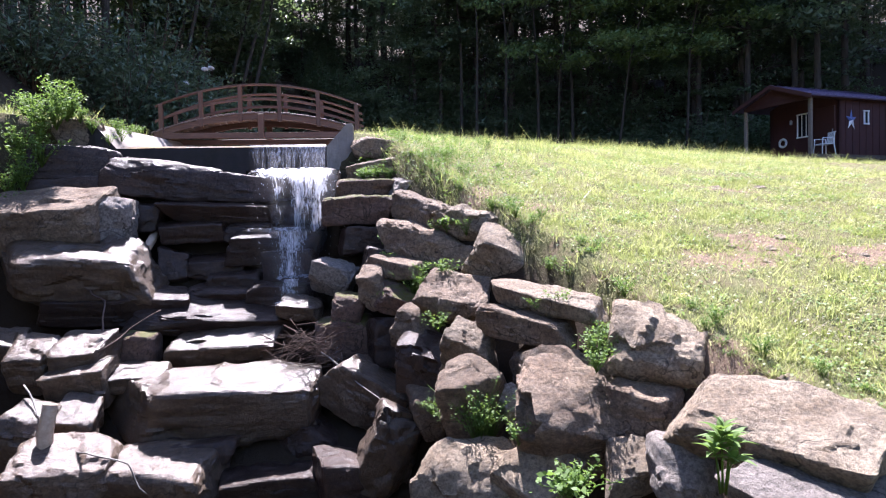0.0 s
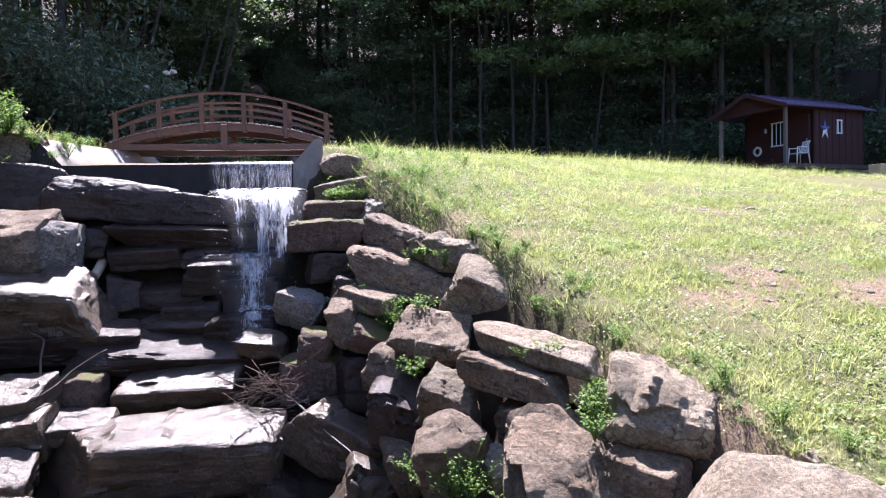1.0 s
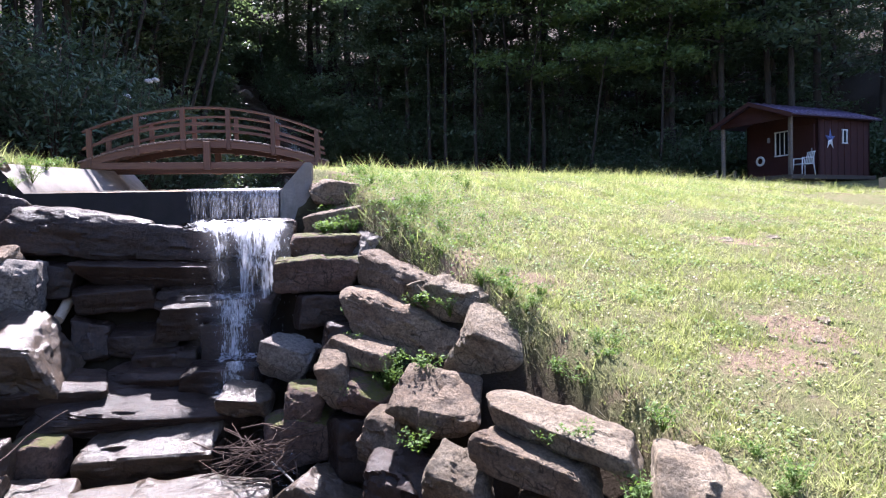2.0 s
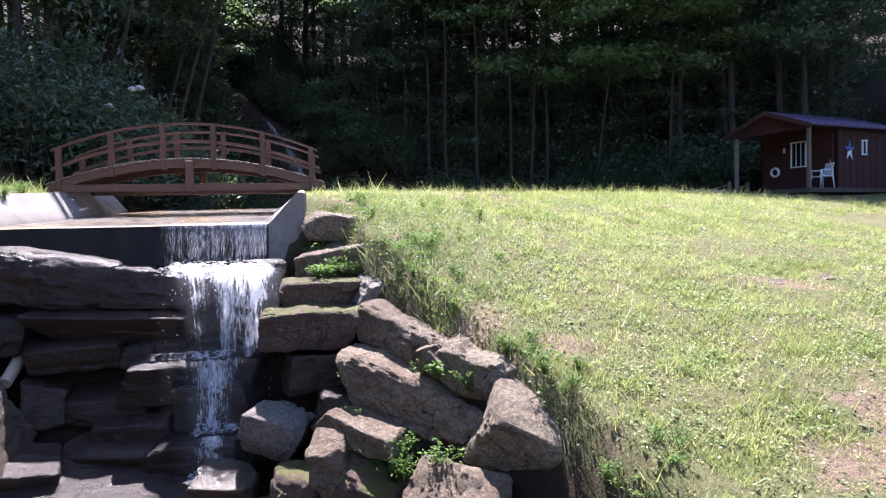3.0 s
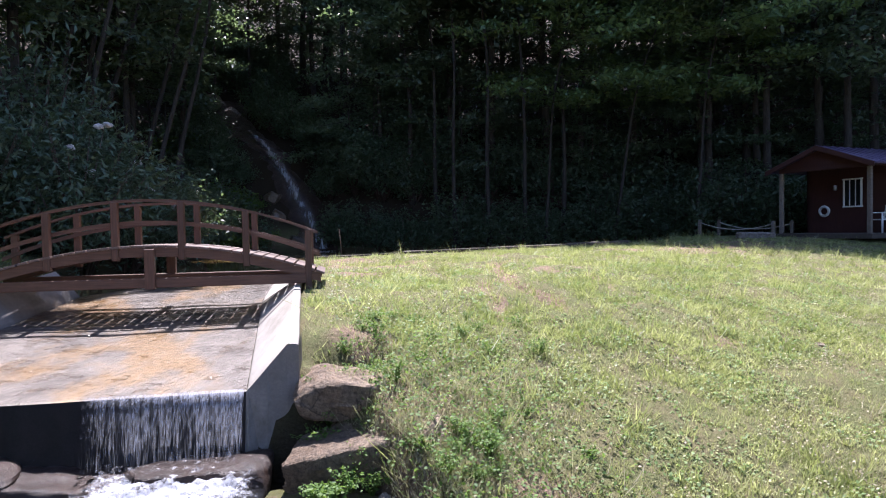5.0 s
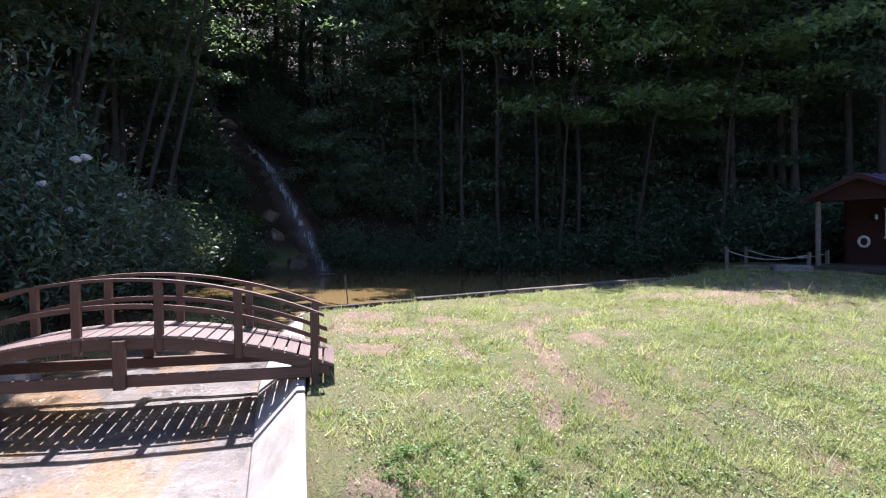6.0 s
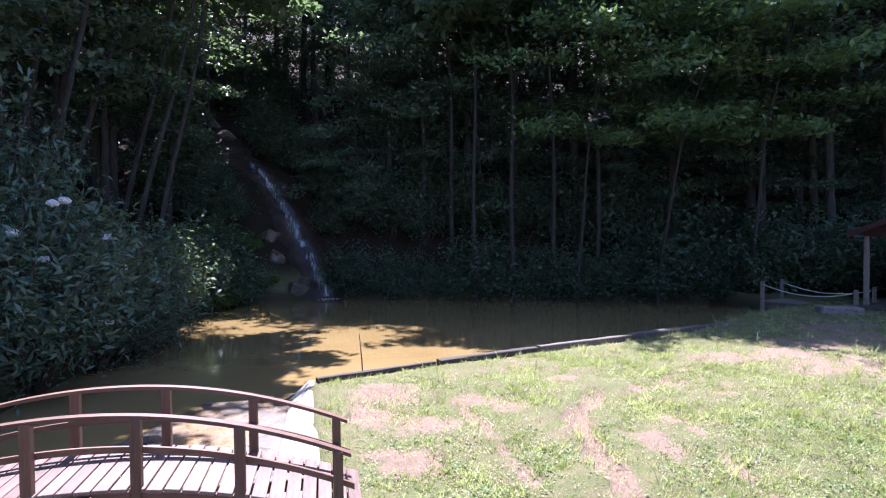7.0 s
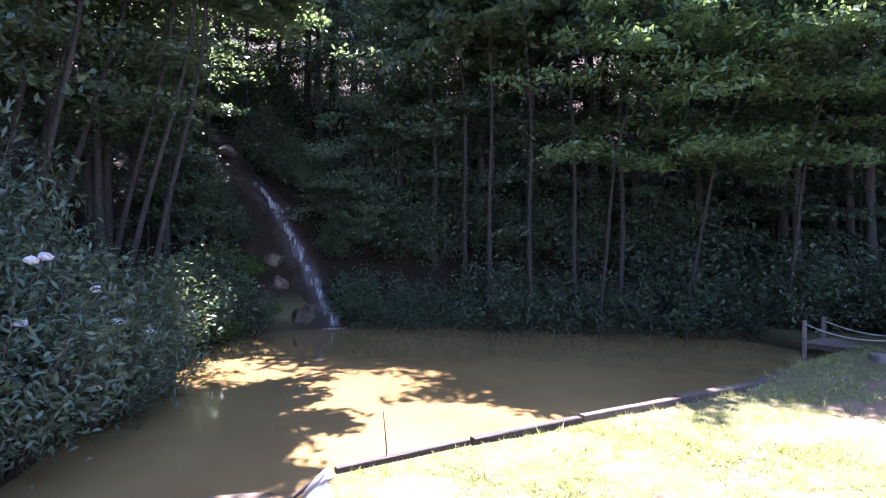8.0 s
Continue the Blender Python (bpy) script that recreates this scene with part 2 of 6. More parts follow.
def mat_plain(name, col, rough=0.5, metal=0.0, var=0.15, scale=12):
    k = Mat(name)
    n = k.noise(scale, 5, 0.6)
    k.base(k.mix(k.ramp(n, (0.3, 0.0), (0.7, 1.0)), tuple(c * (1 - var) for c in col), tuple(min(1, c * (1 + var)) for c in col)))
    k.rough(rough)
    k.b.inputs["Metallic"].default_value = metal
    return k.m


# purple base colour imitates the glint of sky on the metal
ROOF = mat_plain("roof_metal", (0.22, 0.17, 0.27), 0.42, 0.6)
TRIM_DARK = mat_plain("dark_trim", (0.055, 0.018, 0.015), 0.6)
WHITE = mat_plain("white_plastic", (0.78, 0.78, 0.76), 0.4, 0, 0.05)
STAR_WHITE = mat_plain("white_paint", (0.75, 0.75, 0.77), 0.5, 0, 0.08)
STAR_BLUE = mat_plain("blue_paint", (0.10, 0.13, 0.32), 0.5)
GLASS_DARK = mat_plain("window_glass", (0.02, 0.022, 0.026), 0.08, 0, 0.2)
ROPE = mat_plain("rope_fibre", (0.48, 0.44, 0.36), 0.9, 0, 0.2, 60)
METAL = mat_plain("weathered_metal", (0.35, 0.35, 0.36), 0.4, 0.9)


def mat_pond():
    k = Mat("muddy_water")
    k.base(k.mix(k.ramp(k.noise(0.25, 4, 0.6), (0.35, 0.0), (0.65, 1.0)), (0.205, 0.138, 0.054), (0.255, 0.178, 0.074)))
    k.rough(0.06)
    k.b.inputs["IOR"].default_value = 1.33
    k.bump(k.mix(0.5, k.noise(2.2, 3, 0.5), k.noise(9, 3, 0.5)), 0.05, 0.05)
    return k.m


POND = mat_pond()


def mat_water_clear():
    """A thin film of running water: clear, with a rippled glossy face."""
    k = Mat("running_water")
    gl = k.node("ShaderNodeBsdfGlossy", Roughness=0.08)
    tr = k.node("ShaderNodeBsdfTransparent")
    bump = k.node("ShaderNodeBump", Height=k.noise(16, 4, 0.6, (1.5, 0.6, 1)), Strength=0.8, Distance=0.03)
    k.t.links.new(bump.outputs[0], gl.inputs["Normal"])
    fr = k.node("ShaderNodeFresnel", IOR=1.33)
    k.t.links.new(bump.outputs[0], fr.inputs["Normal"])
    ms = k.node("ShaderNodeMixShader", Fac=fr.outputs[0])
    k.t.links.new(tr.outputs[0], ms.inputs[1])
    k.t.links.new(gl.outputs[0], ms.inputs[2])
    k.t.links.new(ms.outputs[0], k.out.inputs["Surface"])
    return k.m


WATER_FILM = mat_water_clear()


def mat_foam():
    k = Mat("white_water")
    k.base((0.88, 0.90, 0.94))
    k.rough(0.25)
    tr = k.node("ShaderNodeBsdfTranslucent", Color=(0.93, 0.95, 0.99, 1))
    ms = k.node("ShaderNodeMixShader", Fac=0.6)
    k.t.links.new(k.b.outputs[0], ms.inputs[1])
    k.t.links.new(tr.outputs[0], ms.inputs[2])
    k.t.links.new(ms.outputs[0], k.out.inputs["Surface"])
    return k.m


FOAM = mat_foam()


def mat_veil(name, stretch, cut, tint=(0.90, 0.91, 0.96), mist=0.0, most=1.0):
    """Broken sheet of white water: bare gaps between threads, thicker where "flow" is high."""
    k = Mat(name)
    k.base(tint)
    k.rough(0.3)
    tr = k.node("ShaderNodeBsdfTranslucent", Color=(*tint, 1))
    body = k.node("ShaderNodeMixShader", Fac=0.6)
    k.t.links.new(k.b.outputs[0], body.inputs[1])
    k.t.links.new(tr.outputs[0], body.inputs[2])
    at = k.node("ShaderNodeAttribute")
    at.attribute_name = "flow"
    flow = k.node("ShaderNodeSeparateColor", Color=at.outputs["Color"]).outputs["Red"]
    n = k.mix(0.35, k.noise(1.0, 3, 0.6, stretch), k.noise(1.0, 2, 0.5, tuple(s * 0.28 for s in stretch)))
    lim = k.math("SUBTRACT", k.math("ADD", n, k.math("MULTIPLY", flow, cut[2])), cut[0])
    a = k.ramp(k.math("DIVIDE", lim, cut[1]), (0.0, 0.0), (1.0, most))
    if mist:
        a = k.math("MAXIMUM", a, k.math("MULTIPLY", flow, mist))
    hole = k.node("ShaderNodeBsdfTransparent")
    ms = k.node("ShaderNodeMixShader", Fac=a)
    k.t.links.new(hole.outputs[0], ms.inputs[1])
    k.t.links.new(body.outputs[0], ms.inputs[2])
    k.t.links.new(ms.outputs[0], k.out.inputs["Surface"])
    return k.m


VEIL_FINE = mat_veil("thread_water", (95, 26, 0.7), (0.72, 0.30, 0.36), (0.84, 0.86, 0.95), most=0.62)
VEIL_ROPE = mat_veil("rope_water", (38, 38, 4.5), (0.80, 0.20, 0.42), mist=0.04, most=0.9)
VEIL_DROPS = mat_veil("drop_water", (64, 64, 6), (0.71, 0.24, 0.42), mist=0.05, most=0.85)
VEIL_FOAM = mat_veil("foam_water", (24, 24, 24), (0.78, 0.34, 0.42))
VEIL_SLIDE = mat_veil("sliding_water", (14, 2.6, 1.5), (0.70, 0.28, 0.40), (0.90, 0.89, 0.92), most=0.65)


# ---- building helpers ----
def mesh_from(name, verts, faces, mats, smooth=True, sharp=None):
    me = bpy.data.meshes.new(name)
    me.from_pydata([tuple(v) for v in verts], [], [tuple(f) for f in faces])
    for m in (mats if isinstance(mats, (list, tuple)) else [mats]):
        me.materials.append(m)
    if smooth:
        me.shade_smooth()
        if sharp:
            me.set_sharp_from_angle(angle=radians(sharp))
    me.update()
    return me


def part(name, me, parent=None, label="", m=None):
    """One mesh object under a thing or a part."""
    ob = new(name, me)
    if parent is not None:
        ob.parent = parent
    if m is not None:
        ob.matrix_basis = m
    if label:
        tagged(ob, label=label)
    return ob


def empty(name, m=None):
    ob = new(name)
    ob.empty_display_size = 0.2
    if m is not None:
        ob.matrix_basis = m
    return ob


def box_mesh(name, sx, sy, sz, mat, bevel=0.006, centre=(0, 0, 0)):
    bm = bmesh.new()
    bmesh.ops.create_cube(bm, size=1)
    bmesh.ops.scale(bm, vec=(sx, sy, sz), verts=bm.verts)
    if bevel:
        bmesh.ops.bevel(bm, geom=list(bm.edges), offset=min(bevel, sx / 3, sy / 3, sz / 3), segments=1, affect='EDGES')
    bmesh.ops.translate(bm, vec=centre, verts=bm.verts)
    me = bpy.data.meshes.new(name)
    bm.to_mesh(me)
    bm.free()
    me.materials.append(mat)
    return me


def tube(points, radii, sides=8, jitter=0.0, cap=True):
    """Verts and faces of a tube along points."""
    pts = [Vector(p) for p in points]
    vs, fs = [], []
    for i, p in enumerate(pts):
        d = (pts[min(i + 1, len(pts) - 1)] - pts[max(i - 1, 0)]).normalized()
        a = d.orthogonal().normalized() if i == 0 else (a - d * a.dot(d)).normalized()
        b = d.cross(a)
        r = radii[i] if isinstance(radii, (list, tuple)) else radii
        for s in range(sides):
            ang = 2 * math.pi * s / sides
            rr = r * (1 + jitter * noise.noise(p * 3 + Vector((s * 1.7, 0, 0))))
            vs.append(p + (a * math.cos(ang) + b * math.sin(ang)) * rr)
    for i in range(len(pts) - 1):
        for s in range(sides):
            s2 = (s + 1) % sides
            fs.append((i * sides + s, i * sides + s2, (i + 1) * sides + s2, (i + 1) * sides + s))
    if cap:
        fs.append(tuple(range(sides - 1, -1, -1)))
        fs.append(tuple((len(pts) - 1) * sides + s for s in range(sides)))
    return vs, fs


def join(chunks):
    vs, fs = [], []
    for v, f in chunks:
        o = len(vs)
        vs += list(v)
        fs += [tuple(i + o for i in q) for q in f]
    return vs, fs


def sp(v, w):
    return w * np.logaddexp(0, v / w)


def smooth(a, b, v):
    t = np.clip((v - a) / (b - a), 0, 1)
    return t * t * (3 - 2 * t)


# ---- the lie of the land ----
WATER = 0.36


def lawn(x, y):
    xx = np.clip(x, -2, 11)
    return 0.482 + 0.0288 * np.clip(y, -30, 14) - (0.394 - 0.0221 * xx) * sp(0.0754 + 0.6662 * xx - y, 0.954) - 0.05 * np.clip(x - 10, 0, 12) * smooth(12.5, 8.5, y)


def shore(x, y):
    """Signed distance-like field of the pond: below zero inside."""
    near = (9.05 + 0.335 * x + np.maximum(0, x - 9) * 0.25) - y
    near_left = (5.9 - 0.5 * np.minimum(x + 3.6, 0)) - y
    near = np.where(x < 0, np.maximum(near_left, -9) * 1.0, near)
    far = y - (26.8 - 0.30 * np.maximum(0, x - 1.0) - 0.012 * np.maximum(0, x - 3) ** 2 + 0.10 * np.minimum(0, x))
    left = (-5.2 + 0.05 * (y - 11)) - x
    right = x - (16.2 - 0.1 * (y - 14))
    return np.maximum(np.maximum(near, far), np.maximum(left, right))


def gully_edge(y):
    """x of the border between the rock-filled stream bed and the meadow."""
    return np.where(y > -4, 0.95 - 0.49 * (y + 0.3), 2.763 - 0.30 * (y + 4))


def hill(x, y):
    d = y - (26.8 - 0.30 * np.maximum(0, x - 1.0) + 0.10 * np.minimum(0, x))
    d = np.maximum(d, (-6.0 - x) * 0.9)
    d = np.maximum(d, (x - 24) * 0.8)
    return WATER + 0.2 + 0.95 * np.minimum(np.maximum(d, -1), 6) + 0.48 * np.maximum(d - 6, 0), d


def ground_height(x, y):
    x, y = np.asarray(x, float), np.asarray(y, float)
    z = lawn(x, y)
    # the bank beyond the other side of the channel
    left = np.where(x < -1.5, 0.55 + 0.12 * np.maximum(0, -4 - x) + 0.012 * y, z)
    left = left - 0.55 * sp(-0.1 - y, 0.35) * (x < -1.5)
    z = np.where(x < -1.5, left, z)
    # stream bed below the weir
    bed = np.maximum(-1.35 + 1.15 * (np.clip(y, -2, 0.4) + 0.3) + 0.5 * np.minimum(y + 2, 0), -4.7)
    w = smooth(-0.22, -0.62, x - gully_edge(y)) * smooth(0.1, -0.25, y)
    w = w * np.where(x < -1.5, smooth(-9.0, -7.0, x), 1)
    bank = z - 1.6 * np.maximum(0, gully_edge(y) + 0.10 - x)
    z = np.where(x > -1.5, np.maximum(np.minimum(z, bank), np.minimum(z, bed)) * smooth(0.1, -0.25, y) + z * (1 - smooth(0.1, -0.25, y)), z * (1 - w) + np.minimum(z, bed) * w)
    # hollow washed out under the turf beside the channel
    z = z - 0.34 * np.exp(-(((x - 0.86) / 0.34) ** 2 + ((y - 0.42) / 0.26) ** 2))
    # the channel
    ch = smooth(0.46, 0.30, x + 0.045 * y) * smooth(-4.15, -3.85, x + 0.0 * y) * smooth(-0.1, 0.15, y) * smooth(9.2, 8.6, y)
    z = z * (1 - ch) + np.minimum(z, -0.35) * ch
    # pond and hillside
    s = shore(x, y)
    dig = smooth(0.25, -0.9, s)
    h, d = hill(x, y)
    z = np.where(d > -0.6, np.maximum(z, h), z)
    z = z * (1 - dig) + (WATER - 0.9) * dig
    return z


def gh(x, y):
    return float(ground_height(x, y))


# ---- ground: one sheet ----
def axis(stops):
    """Grid lines from (start, end, step) stretches."""
    out = []
    for a, b, st in stops:
        out += list(np.arange(a, b - st * 0.5, st))
    return np.array(out + [stops[-1][1]])


def build_ground():
    xs = axis([(-120, -30, 10), (-30, -8, 1.0), (-8, 9, 0.11), (9, 24, 0.3), (24, 50, 2), (50, 140, 10)])
    ys = axis([(-60, -14, 4), (-14, -9, 0.5), (-9, 11, 0.11), (11, 30, 0.3), (30, 60, 1.0), (60, 200, 10)])
    X, Y = np.meshgrid(xs, ys)
    Z = ground_height(X, Y)
    near = (X > -9) & (X < 24) & (Y > -14) & (Y < 30)
    bumps = np.zeros_like(Z)
    for j in range(Z.shape[0]):
        for i in range(Z.shape[1]):
            if near[j, i]:
                p = Vector((X[j, i], Y[j, i], 0))
                bumps[j, i] = 0.05 * noise.noise(p * 0.9) + 0.03 * noise.noise(p * 2.7) + 0.015 * noise.noise(p * 7)
            else:
                bumps[j, i] = 0.5 * noise.noise(Vector((X[j, i], Y[j, i], 0)) * 0.12)
    Z = Z + bumps
    for track, deep, wide in RUTS:
        Z = Z - deep * rut(X, Y, track, wide) + 0.5 * deep * rut(X, Y, track, wide * 2.2)
    verts = np.stack([X.ravel(), Y.ravel(), Z.ravel()], 1)
    ny, nx = X.shape
    idx = np.arange(nx * ny).reshape(ny, nx)
    faces = np.stack([idx[:-1, :-1], idx[:-1, 1:], idx[1:, 1:], idx[1:, :-1]], -1).reshape(-1, 4)
    me = mesh_from("ground", verts.tolist(), faces.tolist(), GROUND)
    c = me.color_attributes.new("cover", 'FLOAT_COLOR', 'POINT')
    bare, litter_shade = cover(X.ravel(), Y.ravel())
    cols = np.stack([bare, litter_shade, np.zeros_like(bare), np.ones_like(bare)], 1)
    c.data.foreach_set("color", cols.ravel().astype(np.float32))
    return tagged(new("ground", me), "sloping meadow ground of patchy grass, straw and reddish earth", "ground", kind="structure")


# wheel ruts: (places along the track as x, y; depth; half width)
RUTS = [(((3.72, 2.3), (3.53, 3.1), (3.48, 4.0), (3.64, 5.2), (3.84, 6.3), (4.70, 7.4)), 0.17, 0.20), (((2.58, 4.3), (2.51, 5.5), (2.40, 6.6), (2.40, 7.5)), 0.08, 0.12),
        (((2.75, 1.6), (2.9, 2.6), (3.0, 3.5)), 0.05, 0.16), (((5.0, 3.4), (5.1, 4.4), (5.3, 5.6)), 0.05, 0.13), (((5.4, 7.4), (6.6, 8.3), (8.0, 9.1)), 0.05, 0.16)]
BARE = [(1.5, -0.5, 0.8, 1.2), (2.2, -1.4, 0.6, 0.45), (10.6, 8.4, 2.2, 1.1), (13.0, 10.6, 2.0, 1.1), (8.6, 9.2, 1.5, 0.8), (4.6, -4.4, 0.8, 0.5), (5.3, -3.9, 0.7, 0.6), (2.6, 7.4, 0.75, 0.6),
        (1.0, 7.0, 0.7, 0.9), (6.6, -1.0, 0.7, 0.5), (9.6, 8.0, 1.6, 0.5), (3.3, -6.6, 0.6, 0.9), (1.3, 5.2, 0.7, 0.8),
        (2.2, -2.4, 0.4, 0.5), (1.1, 0.9, 0.5, 0.5), (3.1, 7.0, 0.5, 0.5), (6.3, -4.4, 0.9, 0.5), (5.6, 1.6, 0.6, 0.35), (2.9, -2.9, 0.5, 0.5), (5.2, 6.0, 0.35, 0.4),
        (11.2, 10.3, 2.4, 0.9), (9.9, 9.3, 1.2, 0.8), (13.2, 11.8, 2.0, 0.6), (1.2, 8.0, 0.9, 1.0), (1.7, 6.4, 0.7, 0.7), (4.4, 8.3, 0.5, 0.35), (4.5, 5.2, 0.4, 0.7)]


def rut(x, y, track, wide):
    """How near (0 to 1) a place lies to the middle of a wheel track."""
    best = np.full(np.shape(x), 9.0)
    wave = 0.05 * np.sin(x * 5.1 + y * 3.7) + 0.04 * np.sin(x * 9.7 - y * 7.1)
    for (ax, ay), (bx, by) in zip(track[:-1], track[1:]):
        dx, dy = bx - ax, by - ay
        t = np.clip(((x - ax) * dx + (y - ay) * dy) / (dx * dx + dy * dy), 0, 1)
        best = np.minimum(best, np.hypot(x - ax - t * dx, y - ay - t * dy))
    return np.exp(-(np.maximum(best + wave, 0) / wide) ** 2)


def cover(x, y):
    """How bare (trodden earth) the ground is, and how dark with fallen leaves and painted shade."""
    bare = np.zeros_like(x)
    for bx, by, sx, sy in BARE:
        bare = np.maximum(bare, 0.80 * np.exp(-(((x - bx) / sx) ** 2 + ((y - by) / sy) ** 2)))
    mott = 0.5 + 0.25 * (np.sin(x * 1.1 + 0.7) * np.cos(y * 1.5 + 1.4) + np.sin((x * 0.7 + y) * 2.3 + 2.1) * np.cos((y * 0.6 - x) * 1.9 + 0.7))
    bare = np.maximum(bare, 0.50 * smooth(0.50, 0.75, mott) * smooth(3.5, 6.0, y))
    bare = np.maximum(bare, 0.42 * smooth(0.8, 0.1, np.abs(x - gully_edge(y) - 0.1)) * smooth(0.2, -0.8, y))
    for track, deep, wide in RUTS:
        bare = np.maximum(bare, (0.62 + 3 * deep) * rut(x, y, track, wide * 1.1))
    # stream bed and hollow take the dark tone as painted shade in their gaps
    bed = smooth(0.04, -0.2, x - gully_edge(y)) * smooth(0.3, -0.2, y)
    bed = np.maximum(bed, 0.9 * np.exp(-(((x - 0.86) / 0.30) ** 2 + ((y - 0.46) / 0.24) ** 2)))
    wood = smooth(0.3, 1.5, hill(x, y)[1])
    return bare, np.maximum(np.maximum(bed, wood), smooth(0.3, -0.3, shore(x, y)))


GROUND = mat_ground()
build_ground()

# pond water
pond_verts = [(-9, 5.45, WATER), (0.05, 5.45, WATER), (0.15, 8.4, WATER), (24, 10.5, WATER), (24, 30, WATER), (-9, 30, WATER)]
tagged(new("pond_water", mesh_from("pond_water", pond_verts, [(0, 1, 2, 3, 4, 5)], POND, False)),
       "still muddy yellow-brown pond water below the forest", "water", kind="structure")


# ---- concrete channel ----
def channel():
    thing = empty("channel")
    tagged(thing, "concrete spillway channel with sloping sides, stained by running water", "channel", kind="structure")
    ys = [0.0, 0.25, 0.5, 0.8, 1.1, 1.4, 1.7, 2.05, 2.4, 2.8] + list(np.arange(3.2, 9.7, 0.3))

    def strip(rows):
        n = len(rows[0])
        vs = [p for r in rows for p in r]
        fs = [(i * n + j, i * n + j + 1, (i + 1) * n + j + 1, (i + 1) * n + j) for i in range(len(rows) - 1) for j in range(n - 1)]
        return vs, fs

    fl = lambda y: 0.0675 * min(y, 5.6) - 0.3 * max(0, y - 9.4)
    rx = lambda y: -0.072 * min(y, 4.5)
    lx = lambda y: -3.40 + 0.02 * min(y, 4.0) + 0.42 * max(0.0, y - 5.6)
    rise = lambda y: np.interp(y, [0, 2.05, 3.4, 9.6], [0.40, 0.55, 0.63, 0.66])
    floor_rows = [[(x, y, fl(y) + 0.012 * noise.noise(Vector((x * 1.3, y * 1.3, 0))) + 0.006 * noise.noise(Vector((x * 4, y * 4, 0))))
                   for x in [lx(y) + (rx(y) - lx(y)) * k / 16 for k in range(17)]] for y in np.linspace(0, 9.6, 49)]
    part("channel_floor", mesh_from("channel_floor", *strip(floor_rows), CONCRETE_WET, sharp=40), thing, "wet concrete floor with ochre stains")
    right = []
    for y in ys:
        f, x0, top = fl(y), rx(y), rise(y)
        w = 0.010 * noise.noise(Vector((0, y * 1.1, 3)))
        xe = 0.45 - 0.0366 * y + w
        right.append([(x0, y, f - 0.3), (x0, y, f - 0.02), (x0 + 0.02, y, f + 0.02), ((x0 + xe - 0.09) / 2, y, f + (top - f) * 0.5 + w * 0.6), (xe - 0.10, y, top - 0.008), (xe - 0.085, y, top),
                      (xe - 0.012, y, top - 0.004), (xe, y, top - 0.018), (xe + 0.01, y, top - 1.4)])
    part("right_wing", mesh_from("right_wing", *strip(right), CONCRETE, sharp=40), thing, "pale sloping concrete side slab")
    left = []
    for y in [v for v in ys if v < 5.6]:
        f, x0 = fl(y), lx(y)
        w = 0.01 * noise.noise(Vector((7, y * 1.3, 3)))
        left.append([(x0 - 0.44 + w, y, f - 0.3), (x0 - 0.44 + w, y, f + 0.40), (x0 - 0.36 + w, y, f + 0.42), (x0 - 0.18, y, f + 0.21), (x0, y, f - 0.01), (x0, y, f - 0.3)])
    part("left_wing", mesh_from("left_wing", *strip(left), CONCRETE_SHADE, sharp=40), thing, "weathered sloping concrete side slab, greyed for dappled shade")
    # the weir's front wall, leaning forward to its foot
    front = [(-3.84, 0.0, 0.40), (-3.76, 0.0, 0.42), (-3.58, 0.0, 0.21)] + [(-3.40 + 3.40 * k / 12, 0.004 * noise.noise(Vector((k * 0.9, 0, 0))), 0.006 * noise.noise(Vector((k * 1.7, 4, 0)))) for k in range(13)]
    n = len(front)
    vs = front + [(x, -0.16, -0.5) for x, y, z in front] + [(x, -0.32, -1.0) for x, y, z in front]
    fs = [(r * n + i, r * n + i + 1, (r + 1) * n + i + 1, (r + 1) * n + i) for r in range(2) for i in range(n - 1)]
    part("weir_wall", mesh_from("weir_wall", vs, fs, CONCRETE_WET_SHADE, False), thing, "wet concrete weir wall, darkened further for shade")
    # the cut-off end of the meadow-side slab
    prof = [(0, -0.002, 0.0), (0.02, -0.004, 0.02), (0.18, -0.004, 0.195), (0.35, -0.004, 0.388), (0.435, -0.004, 0.396), (0.452, -0.004, 0.38)]
    foot = [(0.0, -0.32, -1.0), (0.03, -0.27, -1.0), (0.18, -0.14, -1.0), (0.35, -0.06, -1.0), (0.44, -0.04, -1.0), (0.456, -0.03, -1.0)]
    vs = prof + foot + [(0.462, 0.5, -1.0), (0.455, 0.5, 0.42)]
    fs = [(i, i + 1, 7 + i, 6 + i) for i in range(5)] + [(5, 13, 12, 11)]
    part("wing_end", mesh_from("wing_end", vs, fs, CONCRETE_SHADE, False), thing, "weathered concrete end of the side slab, darkened for shade")
    film = [[(x, y, fl(y) + 0.022 + 0.008 * noise.noise(Vector((x * 3, y * 3, 5)))) for x in [lx(y) + 0.02 + (rx(y) - lx(y) - 0.02) * k / 8 for k in range(9)]] for y in np.linspace(-0.02, 9.3, 90)]
    part("water_film", mesh_from("water_film", *strip(film), WATER_FILM), thing, "thin sheet of running water")
    return thing


channel()


# ---- arched bridge ----
BX, BY0, BY1 = -1.67, 3.48, 4.50
rail_z = lambda x, top: top - 0.096 * (x - BX) ** 2
deck_z = lambda x: 1.225 - 0.080 * (x - BX) ** 2


